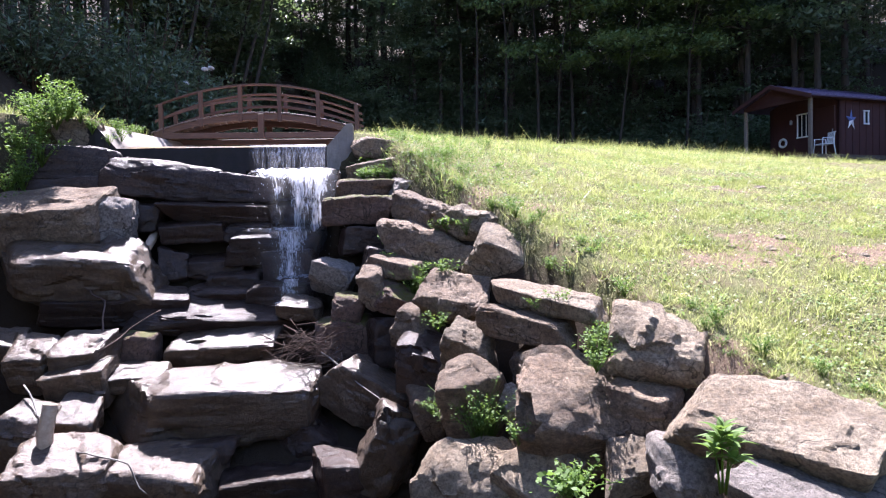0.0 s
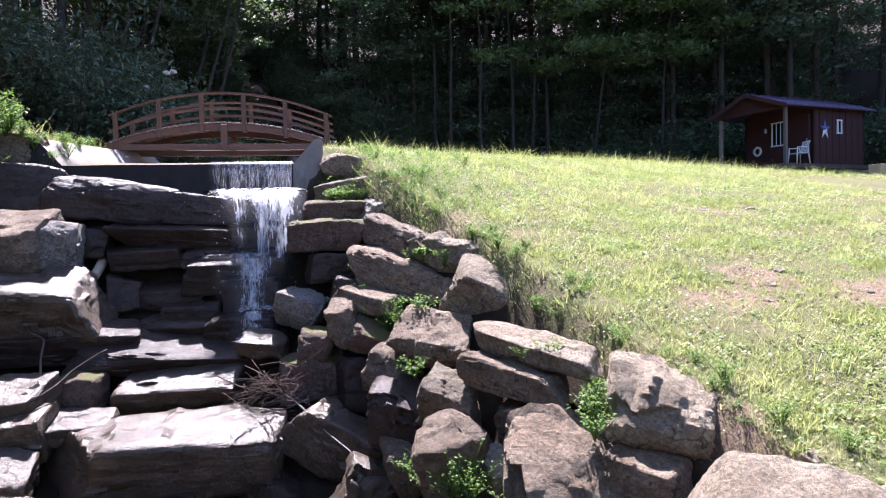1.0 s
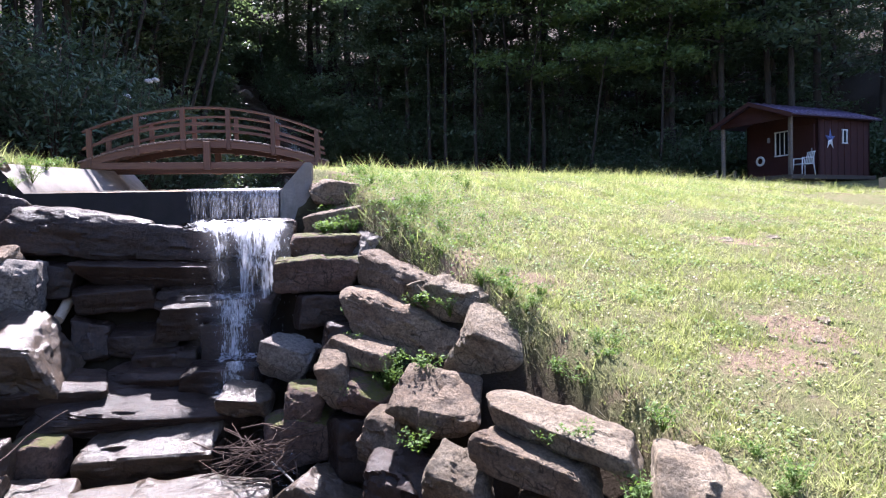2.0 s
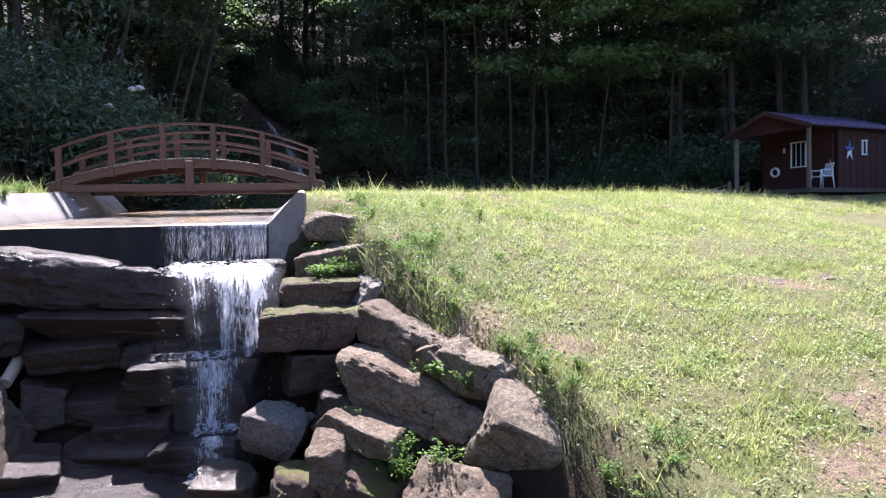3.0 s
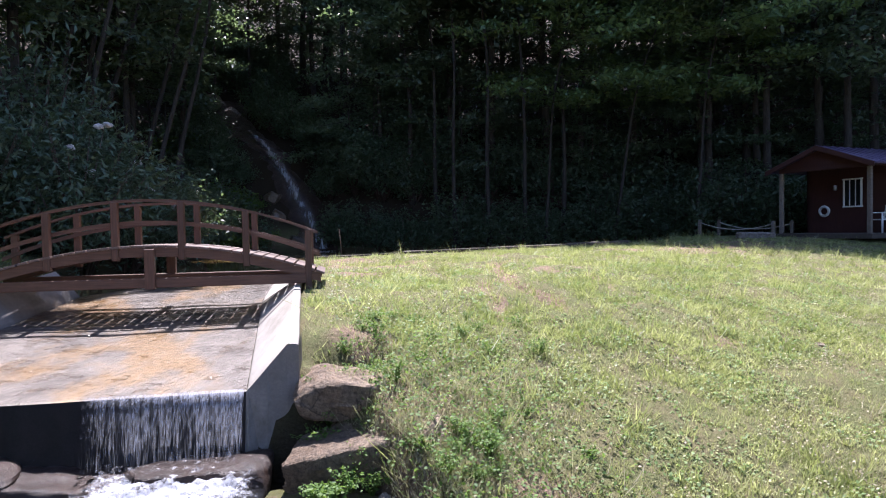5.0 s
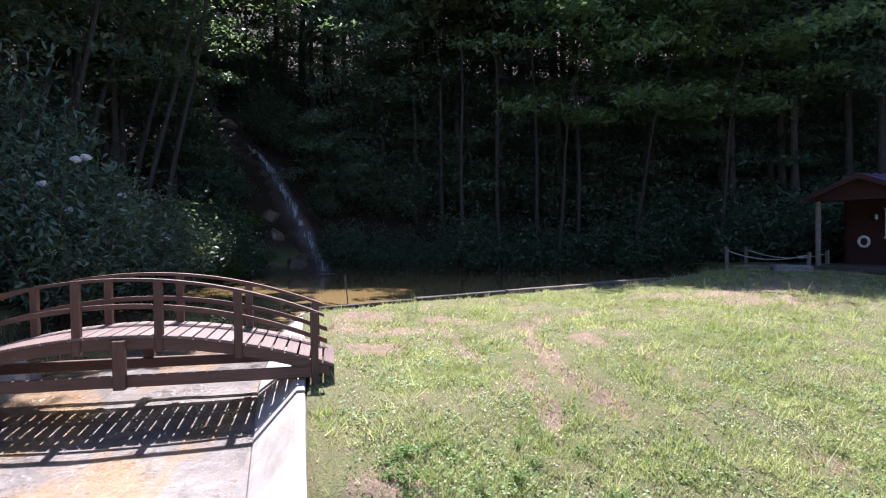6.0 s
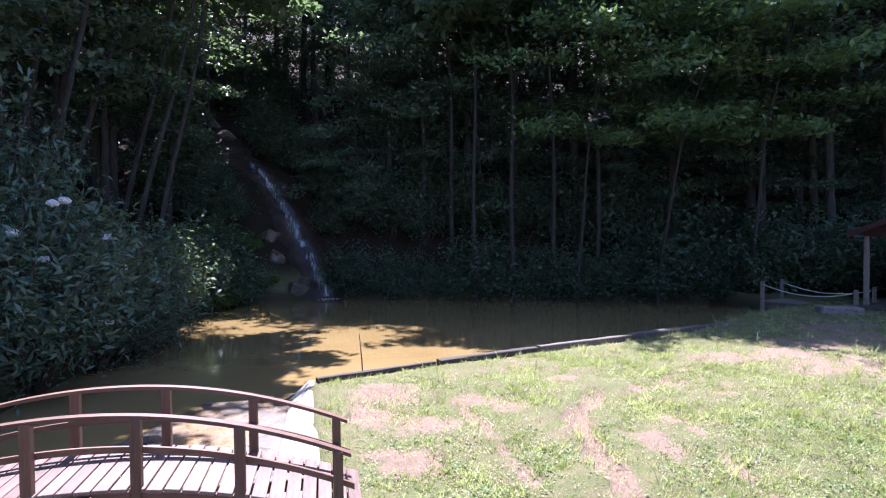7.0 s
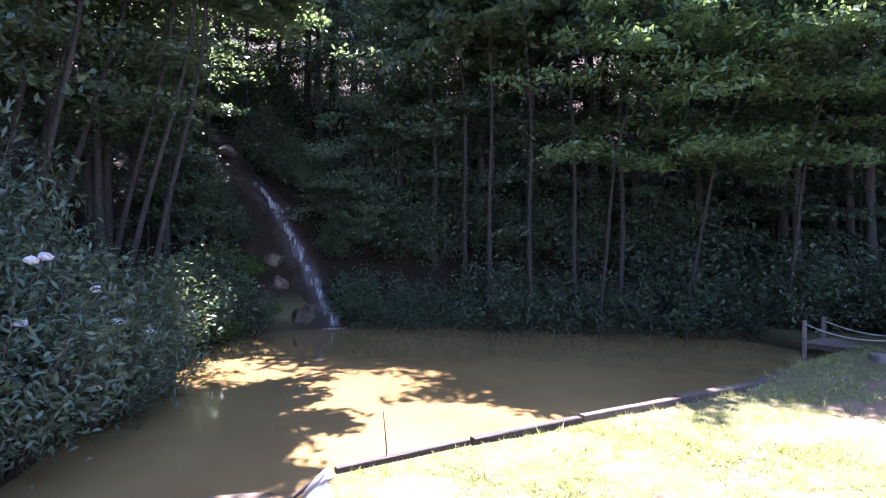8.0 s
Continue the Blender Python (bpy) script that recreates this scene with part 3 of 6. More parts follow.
def arc_beam(name, zf, x0, x1, y, dy, dz, mat, n=28):
    """A beam that follows the arch: zf(x) is its top."""
    vs, fs = [], []
    for i in range(n + 1):
        x = x0 + (x1 - x0) * i / n
        z = zf(x)
        vs += [(x, y - dy / 2, z), (x, y + dy / 2, z), (x, y + dy / 2, z - dz), (x, y - dy / 2, z - dz)]
    for i in range(n):
        a, b = 4 * i, 4 * i + 4
        fs += [(a, a + 1, b + 1, b), (a + 1, a + 2, b + 2, b + 1), (a + 2, a + 3, b + 3, b + 2), (a + 3, a, b, b + 3)]
    fs += [(3, 2, 1, 0), (4 * n, 4 * n + 1, 4 * n + 2, 4 * n + 3)]
    return mesh_from(name, vs, fs, mat, False)


def bridge():
    thing = empty("footbridge")
    tagged(thing, "arched red-brown stained wooden garden footbridge across the channel", "bridge")
    for y, side in ((BY0, -1), (BY1, 1)):
        part("arch_beam", arc_beam("arch_beam", lambda x: deck_z(x) - 0.03, BX - 2.27, BX + 2.27, y, 0.06, 0.125, WOOD_RED), thing)
        part("top_rail", arc_beam("top_rail", lambda x: rail_z(x, 1.85), BX - 2.22, BX + 2.22, y, 0.088, 0.034, WOOD_RED), thing, "flat top handrail along the arch")
        part("middle_rail", arc_beam("middle_rail", lambda x: rail_z(x, 1.56), BX - 2.25, BX + 2.25, y - side * 0.055, 0.034, 0.055, WOOD_RED), thing)
        part("tie_beam", box_mesh("tie_beam", 4.2, 0.06, 0.13, WOOD_RED, 0.008), thing, "", Matrix.Translation((BX + 0.02, y + side * 0.02, 0.715)))
        kp = box_mesh("king_post", 0.13, 0.085, 0.54, WOOD_POST, 0.008)
        part("king_post", kp, thing, "", Matrix.Translation((BX + 0.02, y + side * 0.078, 0.905)))
        for k in range(6):
            x = BX + (k - 2.5) * 0.842
            z1 = rail_z(x, 1.85) - 0.02
            z0 = deck_z(x) - 0.19 - 0.22 * (k == 5)
            part("post", box_mesh("post", 0.088, 0.088, z1 - z0, WOOD_POST, 0.008), thing, "", Matrix.Translation((x, y + side * 0.012, (z0 + z1) / 2)))
    n = 33
    plank = box_mesh("deck_plank", 0.126, 1.14, 0.032, WOOD_PLANK, 0.004)
    for k in range(n):
        x = BX + (k - (n - 1) / 2) * 0.1415
        sl = math.degrees(math.atan(0.16 * (x - BX)))
        part("deck_plank", plank, thing, "", pose(x, (BY0 + BY1) / 2 + random.uniform(-.012, .012), deck_z(x) - 0.012, 0, sl, random.uniform(-.4, .4)))
    return thing


bridge()


# ---- cabin by the water ----
CAB = Matrix.Translation((17.0, 11.15, 0.92)) @ Matrix.Rotation(radians(15), 4, 'Z')
CW, CL, PORCH = 3.1, 4.5, 1.5      # gable width (local y), length (local x), porch depth


def slab(name, pts, mat, thick):
    """A flat polygon given thickness along its own normal."""
    p = [Vector(q) for q in pts]
    nrm = (p[1] - p[0]).cross(p[2] - p[0]).normalized() * thick
    n = len(p)
    vs = p + [q - nrm for q in p]
    fs = [tuple(range(n)), tuple(range(2 * n - 1, n - 1, -1))] + [(i, n + i, n + (i + 1) % n, (i + 1) % n) for i in range(n)]
    return mesh_from(name, vs, fs, mat, False)


def cabin():
    thing = empty("cabin", CAB)
    tagged(thing, "small red cabin in a shade-darkened tone with a covered porch and metal roof", "cabin")
    eave, ridge = 2.27, 2.86
    part("floor_deck", box_mesh("floor_deck", CL + 0.3, CW + 0.3, 0.16, WOOD_DARK, 0.01), thing, "dark porch decking", Matrix.Translation((CL / 2, CW / 2, 0.0)))
    wall = lambda pts, t=0.1: slab("wall", pts, SIDING, t)
    part("side_wall", wall([(PORCH, 0, 0.08), (CL, 0, 0.08), (CL, 0, eave), (PORCH, 0, eave)]), thing)
    part("side_wall", wall([(CL, CW, 0.08), (PORCH, CW, 0.08), (PORCH, CW, eave), (CL, CW, eave)]), thing)
    fx = PORCH
    part("front_wall", wall([(fx, CW, 0.08), (fx, 0, 0.08), (fx, 0, eave), (fx, CW / 2, ridge), (fx, CW, eave)]), thing)
    part("back_wall", wall([(CL, 0, 0.08), (CL, CW, 0.08), (CL, CW, eave), (CL, CW / 2, ridge), (CL, 0, eave)]), thing)
    # board battens on the side wall
    for k in range(1, 8):
        x = PORCH + k * (CL - PORCH) / 8
        part("batten", box_mesh("batten", 0.035, 0.02, eave - 0.1, SIDING, 0.003), thing, "", Matrix.Translation((x, -0.012, eave / 2 + 0.05)))
    for y in (0.06, CW - 0.06):
        part("porch_post", box_mesh("porch_post", 0.12, 0.12, eave + 0.02, WOOD_GREY, 0.012), thing, "grey weathered porch post", Matrix.Translation((0.08, y, eave / 2 + 0.05)))
    part("gable_panel", slab("gable_panel", [(0.0, CW, eave), (0.0, 0, eave), (0.0, CW / 2, ridge)], SIDING, 0.05), thing)
    part("porch_beam", box_mesh("porch_beam", 0.09, CW, 0.16, TRIM_DARK, 0.01), thing, "", Matrix.Translation((0.06, CW / 2, eave - 0.04)))
    part("porch_beam", box_mesh("porch_beam", CL, 0.08, 0.14, TRIM_DARK, 0.01), thing, "", Matrix.Translation((CL / 2, -0.05, eave - 0.03)))
    o, g = 0.30, 0.28
    drop = (ridge - eave) / (CW / 2) * o
    for s in (0, 1):
        y0 = -o if s == 0 else CW + o
        a = [(-g, y0, eave - drop + 0.08), (CL + g, y0, eave - drop + 0.08), (CL + g, CW / 2, ridge + 0.08), (-g, CW / 2, ridge + 0.08)]
        if s:
            a = a[::-1]
        roof = part("roof", slab("roof", a, ROOF, 0.05), thing, "ribbed metal roof with a purple sky glint in its colour")
        for k in range(13):
            x = -g + 0.02 + k * (CL + 2 * g - 0.04) / 12
            v, f = tube([(x, y0, eave - drop + 0.095), (x, CW / 2, ridge + 0.095)], 0.014, 5)
            part("rib", mesh_from("rib", v, f, ROOF), roof)
        part("rake_board", slab("rake_board", [(-g - 0.02, y0, eave - drop - 0.06), (-g - 0.02, CW / 2, ridge - 0.06), (-g - 0.02, CW / 2, ridge + 0.09), (-g - 0.02, y0, eave - drop + 0.09)], TRIM_DARK, 0.03), thing)

    def window(m, w, h, cols, rows):
        win = part("window", box_mesh("window", w, 0.03, h, GLASS_DARK, 0.003), thing, "small-paned window with a white frame", m)
        for sx in (-1, 1):
            part("frame_side", box_mesh("frame_side", 0.05, 0.05, h + 0.05, WHITE, 0.004), win, "white frame", Matrix.Translation((sx * w / 2, -0.025, 0)))
            part("frame_rail", box_mesh("frame_rail", w + 0.1, 0.05, 0.05, WHITE, 0.004), win, "white frame", Matrix.Translation((0, -0.027, sx * h / 2)))
        for c in range(1, cols):
            part("muntin", box_mesh("muntin", 0.025, 0.03, h, WHITE, 0.002), win, "white bar", Matrix.Translation((-w / 2 + w * c / cols, -0.022, 0)))
        for r in range(1, rows):
            part("muntin", box_mesh("muntin", w, 0.03, 0.02, WHITE, 0.002), win, "white bar", Matrix.Translation((0, -0.024, -h / 2 + h * r / rows)))

    window(pose(fx - 0.02, 1.45, 1.42, 0, 0, -90), 0.58, 0.92, 3, 1)
    window(pose(PORCH + 1.45, -0.02, 1.55, 0, 0, 0), 0.22, 0.5, 1, 1)
    door = part("door", box_mesh("door", 0.05, 0.85, 1.9, TRIM_DARK, 0.01), thing, "dark plank door", Matrix.Translation((fx - 0.03, 0.55, 1.04)))
    part("door_handle", box_mesh("door_handle", 0.05, 0.03, 0.12, METAL, 0.008), door, "metal handle", Matrix.Translation((-0.05, -0.35, 0.0)))
    part("wall_lamp", box_mesh("wall_lamp", 0.12, 0.10, 0.2, METAL, 0.03), thing, "small porch lamp", Matrix.Translation((fx - 0.08, 2.02, 1.62)))
    return thing


cabin()


def in_cabin(x, y, z, rz=0):
    return CAB @ pose(x, y, z, 0, 0, rz)


def wreath():
    v, f = [], []
    for k in range(24):
        a = 2 * math.pi * k / 24
        for s in range(8):
            b = 2 * math.pi * s / 8
            r = 0.16 + 0.045 * math.cos(b)
            v.append((0.045 * math.sin(b), r * math.cos(a), r * math.sin(a)))
    f = [(k * 8 + s, ((k + 1) % 24) * 8 + s, ((k + 1) % 24) * 8 + (s + 1) % 8, k * 8 + (s + 1) % 8) for k in range(24) for s in range(8)]
    ob = part("life_ring", mesh_from("life_ring", v, f, WHITE), None, "", in_cabin(PORCH - 0.09, 2.40, 0.83))
    tagged(ob, "white ring hung on the red cabin wall", "ring")


wreath()


def star():
    thing = empty("wall_star", in_cabin(PORCH + 0.62, -0.04, 1.42, 6))
    tagged(thing, "painted five-pointed metal star on the red cabin wall", "star")
    for k in range(5):
        a = math.pi / 2 + 2 * math.pi * k / 5
        tip = (0.36 * math.cos(a), 0, 0.42 * math.sin(a))
        sh = [(0.13 * math.cos(a + d), 0, 0.15 * math.sin(a + d)) for d in (-math.pi / 5, math.pi / 5)]
        v = [tip, sh[0], (0, -0.07, 0), sh[1], (0, 0.0, 0)]
        part("point", mesh_from("point", v, [(0, 1, 2), (0, 2, 3), (1, 0, 4), (0, 3, 4)], STAR_BLUE if k in (0, 1, 4) else STAR_WHITE, False), thing,
             "dark blue point" if k in (0, 1, 4) else "white point")


star()


def plastic_chair():
    thing = empty("garden_chair", in_cabin(1.02, 0.24, 0.08, 250))
    tagged(thing, "white moulded plastic garden armchair on the cabin porch", "chair")
    part("seat", box_mesh("seat", 0.46, 0.46, 0.035, WHITE, 0.012), thing, "", Matrix.Translation((0, 0, 0.42)))
    for k in range(5):
        part("back_slat", box_mesh("back_slat", 0.06, 0.02, 0.44, WHITE, 0.008), thing, "", pose((k - 2) * 0.095, 0.25, 0.64, -12))
    part("back_rail", box_mesh("back_rail", 0.48, 0.035, 0.06, WHITE, 0.012), thing, "", pose(0, 0.30, 0.86, -12))
    for sx in (-1, 1):
        part("armrest", box_mesh("armrest", 0.055, 0.46, 0.03, WHITE, 0.01), thing, "", Matrix.Translation((sx * 0.26, 0.0, 0.64)))
        for sy in (-1, 1):
            v, f = tube([(sx * 0.30, sy * 0.26, 0), (sx * 0.25, sy * 0.22, 0.42), (sx * 0.26, sy * 0.21, 0.64)], [0.018, 0.026, 0.022], 6)
            part("leg", mesh_from("leg", v, f, WHITE), thing)


plastic_chair()


# ---- landing stage with rope rails ----
def dock():
    thing = empty("landing_stage")
    tagged(thing, "low grey wooden landing stage over the pond with rope rails", "dock")
    a, b = Vector((14.85, 16.9, 0)), Vector((16.1, 14.2, 0))
    d = (b - a).normalized()
    side = Vector((d.y, -d.x, 0)) * -1
    L = (b - a).length
    ang = math.degrees(math.atan2(d.y, d.x))
    n = 18
    plank = box_mesh("plank", 0.145, 1.3, 0.04, WOOD_GREY, 0.005)
    for k in range(n):
        p = a + d * (L * (k + 0.5) / n) + side * 0.65
        part("plank", plank, thing, "", pose(p.x, p.y, 0.86, 0, 0, ang))
    for off in (0.1, 1.2):
        p = (a + b) / 2 + side * off
        part("joist", box_mesh("joist", L, 0.09, 0.16, WOOD_DARK, 0.008), thing, "", pose(p.x, p.y, 0.755, 0, 0, ang))
    for off in (0.0, 1.3):
        for t, top in ((0.02, 1.55), (0.98, 1.45)):
            p = a + d * (L * t) + side * off
            z0 = gh(p.x, p.y) - 0.2
            part("post", box_mesh("post", 0.11, 0.11, top - z0, WOOD_GREY, 0.012), thing, "", pose(p.x, p.y, (top + z0) / 2, 0, 0, ang))
        pts = []
        for i in range(13):
            t = i / 12
            p = a + d * (L * t) + side * off
            pts.append((p.x, p.y, 1.47 - 0.1 * t - 0.26 * 4 * t * (1 - t)))
        part("rope", mesh_from("rope", *tube(pts, 0.018, 6), ROPE), thing, "slack pale rope")


dock()


# ---- timbers along the shore ----
def timber(p0, p1, r, mat, label, name="shore_log"):
    """A roughly squared baulk of timber between two points."""
    p0, p1 = Vector(p0), Vector(p1)
    d = (p1 - p0)
    L = d.length
    n = max(6, int(L / 0.2))
    d.normalize()
    side = Vector((-d.y, d.x, 0)).normalized()
    up = d.cross(side) * -1 if d.cross(side).z < 0 else d.cross(side)
    mid = (p0 + p1) / 2
    vs, fs = [], []
    sec = ((-1, -.8), (-.8, -1), (.8, -1), (1, -.8), (1, .8), (.8, 1), (-.8, 1), (-1, .8))
    for i in range(n + 1):
        c = p0.lerp(p1, i / n) - mid
        for k, (a, b) in enumerate(sec):
            j = 1 + 0.10 * noise.noise(Vector((i * 0.6 + p0.x, k * 0.9, 1)))
            vs.append(c + side * (a * r * 1.15 * j) + up * (b * r * j))
    fs = [(i * 8 + k, i * 8 + (k + 1) % 8, (i + 1) * 8 + (k + 1) % 8, (i + 1) * 8 + k) for i in range(n) for k in range(8)]
    fs += [tuple(range(7, -1, -1)), tuple(n * 8 + k for k in range(8))]
    ob = part(name, mesh_from(name, vs, fs, mat, True, 30), None, "", Matrix.Translation(mid))
    return tagged(ob, label, "log", "logs along the pond edge")


def shore_log(x0, x1, y0, y1, r, lift, lab, mat=None):
    timber((x0, y0, 0.74 + lift), (x1, y1, 0.76 + lift), r, mat or WOOD_DARK, lab)


shore_log(0.16, 2.42, 9.12, 9.95, 0.05, 0.0, "long weathered dark timber edging the pond bank", WOOD_BLACKISH)
shore_log(2.49, 4.74, 9.92, 10.66, 0.075, 0.03, "dark split timber edging the pond bank", WOOD_BLACKISH)
shore_log(4.82, 7.35, 10.74, 11.50, 0.07, 0.06, "weathered grey timber with a splintered end on the bank")
shore_log(7.3, 9.6, 11.50, 12.20, 0.10, 0.07, "peeling grey log lying at the water's edge")
shore_log(9.8, 13.2, 12.45, 14.4, 0.09, 0.03, "long dark log half sunk in the grassy bank", WOOD_DARK)

v, f = tube([(0, 0, -0.3), (-0.03, 0.02, 0.5), (-0.07, 0.03, 1.0)], [0.014, 0.012, 0.008], 6)
tagged(part("stake", mesh_from("stake", v, f, TWIG), None, "", Matrix.Translation((1.02, 9.75, 0.42))), "thin dark stick standing in the muddy pond edge", "stick")

# pale lumber block on the meadow beside the cabin
tagged(part("timber_block", box_mesh("timber_block", 1.7, 0.4, 0.42, WOOD_NEW, 0.015), None, "", pose(18.05, 7.55, gh(18.05, 7.55) + 0.17, 0, 0, 12)),
       "pale sawn timber lying in the meadow grass", "timber")
sb = box_mesh("stone_step", 1.15, 0.5, 0.3, ROCK_GREY, 0.05)
tagged(part("stone_step", sb, None, "", pose(14.85, 13.55, 0.93, 0, 2, -20)), "pale grey stone slab at the cabin corner", "stone")


# ---- rocks ----
def cube_grid(n):
    """Verts on a cube's six sides (merged) and their quads."""
    key, vs, fs = {}, [], []

    def vid(p):
        k = tuple(round(c * n) for c in p)
        if k not in key:
            key[k] = len(vs)
            vs.append(tuple(2 * c / n - 1 for c in k))
        return key[k]

    for ax in range(3):
        for side in (0, 1):
            for i in range(n):
                for j in range(n):
                    q = []
                    for a, b in ((i, j), (i + 1, j), (i + 1, j + 1), (i, j + 1)):
                        p = [0, 0, 0]
                        p[ax], p[(ax + 1) % 3], p[(ax + 2) % 3] = side, a / n, b / n
                        q.append(vid(p))
                    fs.append(tuple(q if side else q[::-1]))
    return np.array(vs), fs


GRIDS = {n: cube_grid(n) for n in (9, 13, 19, 24)}
# how each kind of stone is cut: edge sharpness, number of cut faces, depth of the cuts, size of the broken facets
CUTS = {"wet": (16, 5, 0.26, 0.06), "slab": (22, 5, 0.20, 0.07), "block": (22, 5, 0.24, 0.08), "flat": (18, 8, 0.32, 0.11), "dry": (16, 8, 0.34, 0.10),
        "boulder": (18, 11, 0.46, 0.13), "moss": (12, 8, 0.32, 0.06), "long": (16, 8, 0.28, 0.12), "tip": (18, 10, 0.52, 0.14)}
ROCK_WORDS = {
    "wet": "wet sandstone block, darkened for shade, wedged in the waterfall wall",
    "slab": "thin flat wet stone slab stepping down the waterfall",
    "block": "squared sunlit sandstone block in the stone wall",
    "flat": "broad flat-topped sandstone rock in the stone wall",
    "dry": "dry tan sandstone rock at the top of the bank",
    "boulder": "rough reddish-tan sandstone boulder edging the meadow",
    "moss": "damp stone with green moss beside the waterfall",
    "long": "long rounded sandstone rock edging the meadow",
    "tip": "jagged red-brown stone standing beside the stream"}


def rock(centre, size, turn, mat, kind, seed):
    """A broken stone: a block cut by several planes, with chipped faces, bedding ledges and worn edges."""
    rng = np.random.default_rng(seed)
    p, cuts, deep, chip = CUTS[kind]
    n = 24 if max(size) > 0.9 else 19 if max(size) > 0.5 else 13 if max(size) > 0.25 else 9
    grid_v, grid_f = GRIDS[n]
    u = grid_v / np.linalg.norm(grid_v, axis=1)[:, None]
    planes = []
    for ax in range(3):
        for sg in (-1, 1):
            nr = rng.normal(size=3) * 0.10
            nr[ax] = sg
            planes.append(nr / rng.uniform(0.92, 1.0))
    for k in range(cuts):
        nr = rng.choice([-1.0, 0.0, 1.0], 3, p=[0.4, 0.2, 0.4]) + rng.normal(size=3) * 0.3
        reach = np.sum(np.abs(nr)) * (1 - deep * rng.uniform(0.25, 1.0))
        planes.append(nr / reach)
    over = np.maximum(u @ np.array(planes).T, 0.0)
    v = u * (np.sum(over ** p, 1) ** (-1 / p))[:, None]
    s = np.array(size) / 2 * 1.06
    lo, hi = v.min(0), v.max(0)
    v = (v - (lo + hi) / 2) / ((hi - lo) / 2)
    w = v * s
    o = Vector((seed * 3.1, seed * 1.7, seed * 0.9))
    big = min(size)
    f1, f2 = 1.3 / max(0.3, big), 3.6 / max(0.3, big)
    beds = rng.uniform(10, 16)
    out = []
    for q, u in zip(w, v):
        P = Vector(q)
        Q = Vector((P.x, P.y, P.z * 1.25)) + 0.12 * big * noise.noise_vector(P * 3 / max(0.3, big) + o)
        d = 0.0
        for fr, am in ((f1, chip * big), (f2, chip * 0.33 * big)):
            near = noise.voronoi(Q * fr + o)[1][0]
            d += am * (Q * fr + o - near).dot(noise.noise_vector(near * 7.3)) * 1.6
        bed = noise.noise(Vector((P.x * 0.8, P.y * 0.8, P.z * beds)) + o)
        d += 0.07 * big * noise.noise(P * (1.1 / big) + o) + 0.012 * min(1.0, big * 2) * max(-0.35, min(0.35, bed * 2.2)) * (1 - abs(u[2]) ** 4)
        d += 0.012 * noise.noise(P * 9 + o) + 0.007 * noise.noise(P * 23 + o)
        out.append(P + Vector(u).normalized() * d)
    me = mesh_from("rock", out, grid_f, mat, True, 22)
    ob = part("rock", me, None, "", pose(*centre, *turn))
    tagged(ob, ROCK_WORDS[kind], "rock", "rocks of the waterfall")
    return ob


rock((-0.36, -0.45, -0.66), (1.16, 0.60, 0.47), (1, 0, 5), ROCK_WET_SHADED, 'wet', 3)
rock((-3.99, -0.15, -0.33), (1.46, 0.70, 0.65), (-9, 2, 6), ROCK_WET_SHADED, 'wet', 4)
rock((-3.80, -0.30, -0.74), (1.56, 0.70, 0.39), (-6, -3, 5), ROCK_WET_SHADED, 'wet', 5)
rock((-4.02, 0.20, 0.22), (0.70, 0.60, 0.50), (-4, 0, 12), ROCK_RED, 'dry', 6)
rock((-2.03, -0.65, -1.40), (1.02, 0.60, 0.36), (9, 0, 3), ROCK_WET_SHADED, 'slab', 10)
rock((-1.16, -0.65, -1.40), (0.74, 0.60, 0.33), (10, 0, 1), ROCK_WET_SHADED, 'slab', 11)
rock((-0.74, -0.85, -1.62), (1.47, 0.70, 0.43), (14, -1, 6), ROCK_WET_SHADED, 'slab', 12)
rock((-1.34, -1.15, -2.14), (0.81, 0.50, 0.27), (10, 0, 7), ROCK_WET_SHADED, 'slab', 16)
rock((-1.24, -1.35, -2.35), (1.31, 0.60, 0.32), (9, 0, -9), ROCK_WET_SHADED, 'slab', 17)
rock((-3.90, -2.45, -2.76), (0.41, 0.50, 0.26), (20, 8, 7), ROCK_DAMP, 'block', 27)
rock((-0.50, -3.70, -4.31), (1.10, 0.80, 0.44), (2, 0, 4), ROCK_WET_SHADED, 'wet', 33)
rock((-1.44, -3.45, -3.90), (1.17, 0.60, 0.29), (1, 0, 7), ROCK_WET_SHADED, 'wet', 35)
rock((1.08, -1.90, -1.99), (0.93, 0.60, 0.49), (-2, 6, 8), ROCK_WET_SHADED, 'wet', 38)
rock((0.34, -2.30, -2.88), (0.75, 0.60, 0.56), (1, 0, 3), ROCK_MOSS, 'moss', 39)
rock((0.93, -2.70, -2.87), (0.58, 0.60, 0.61), (-3, 0, 8), ROCK_WET_SHADED, 'wet', 40)
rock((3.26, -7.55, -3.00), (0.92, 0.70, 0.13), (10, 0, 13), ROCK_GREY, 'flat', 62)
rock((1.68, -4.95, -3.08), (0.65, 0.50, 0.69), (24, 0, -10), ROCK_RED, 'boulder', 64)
rock((0.38, -3.90, -4.16), (0.61, 0.60, 0.52), (3, 0, 13), ROCK_WET_SHADED, 'wet', 66)
rock((0.62, -1.45, -1.58), (0.74, 0.50, 0.41), (2, 0, 6), ROCK_WET_SHADED, 'wet', 70)
rock((-0.48, -1.20, -1.93), (0.75, 0.50, 0.50), (7, 0, -5), ROCK_WET_SHADED, 'slab', 71)
rock((-0.57, -1.55, -2.34), (0.96, 0.50, 0.35), (8, 0, -6), ROCK_WET_SHADED, 'slab', 72)
rock((-2.54, -0.31, -0.58), (1.70, 0.70, 0.60), (0, 8, -1), ROCK_WET_SHADED, 'dry', 1)
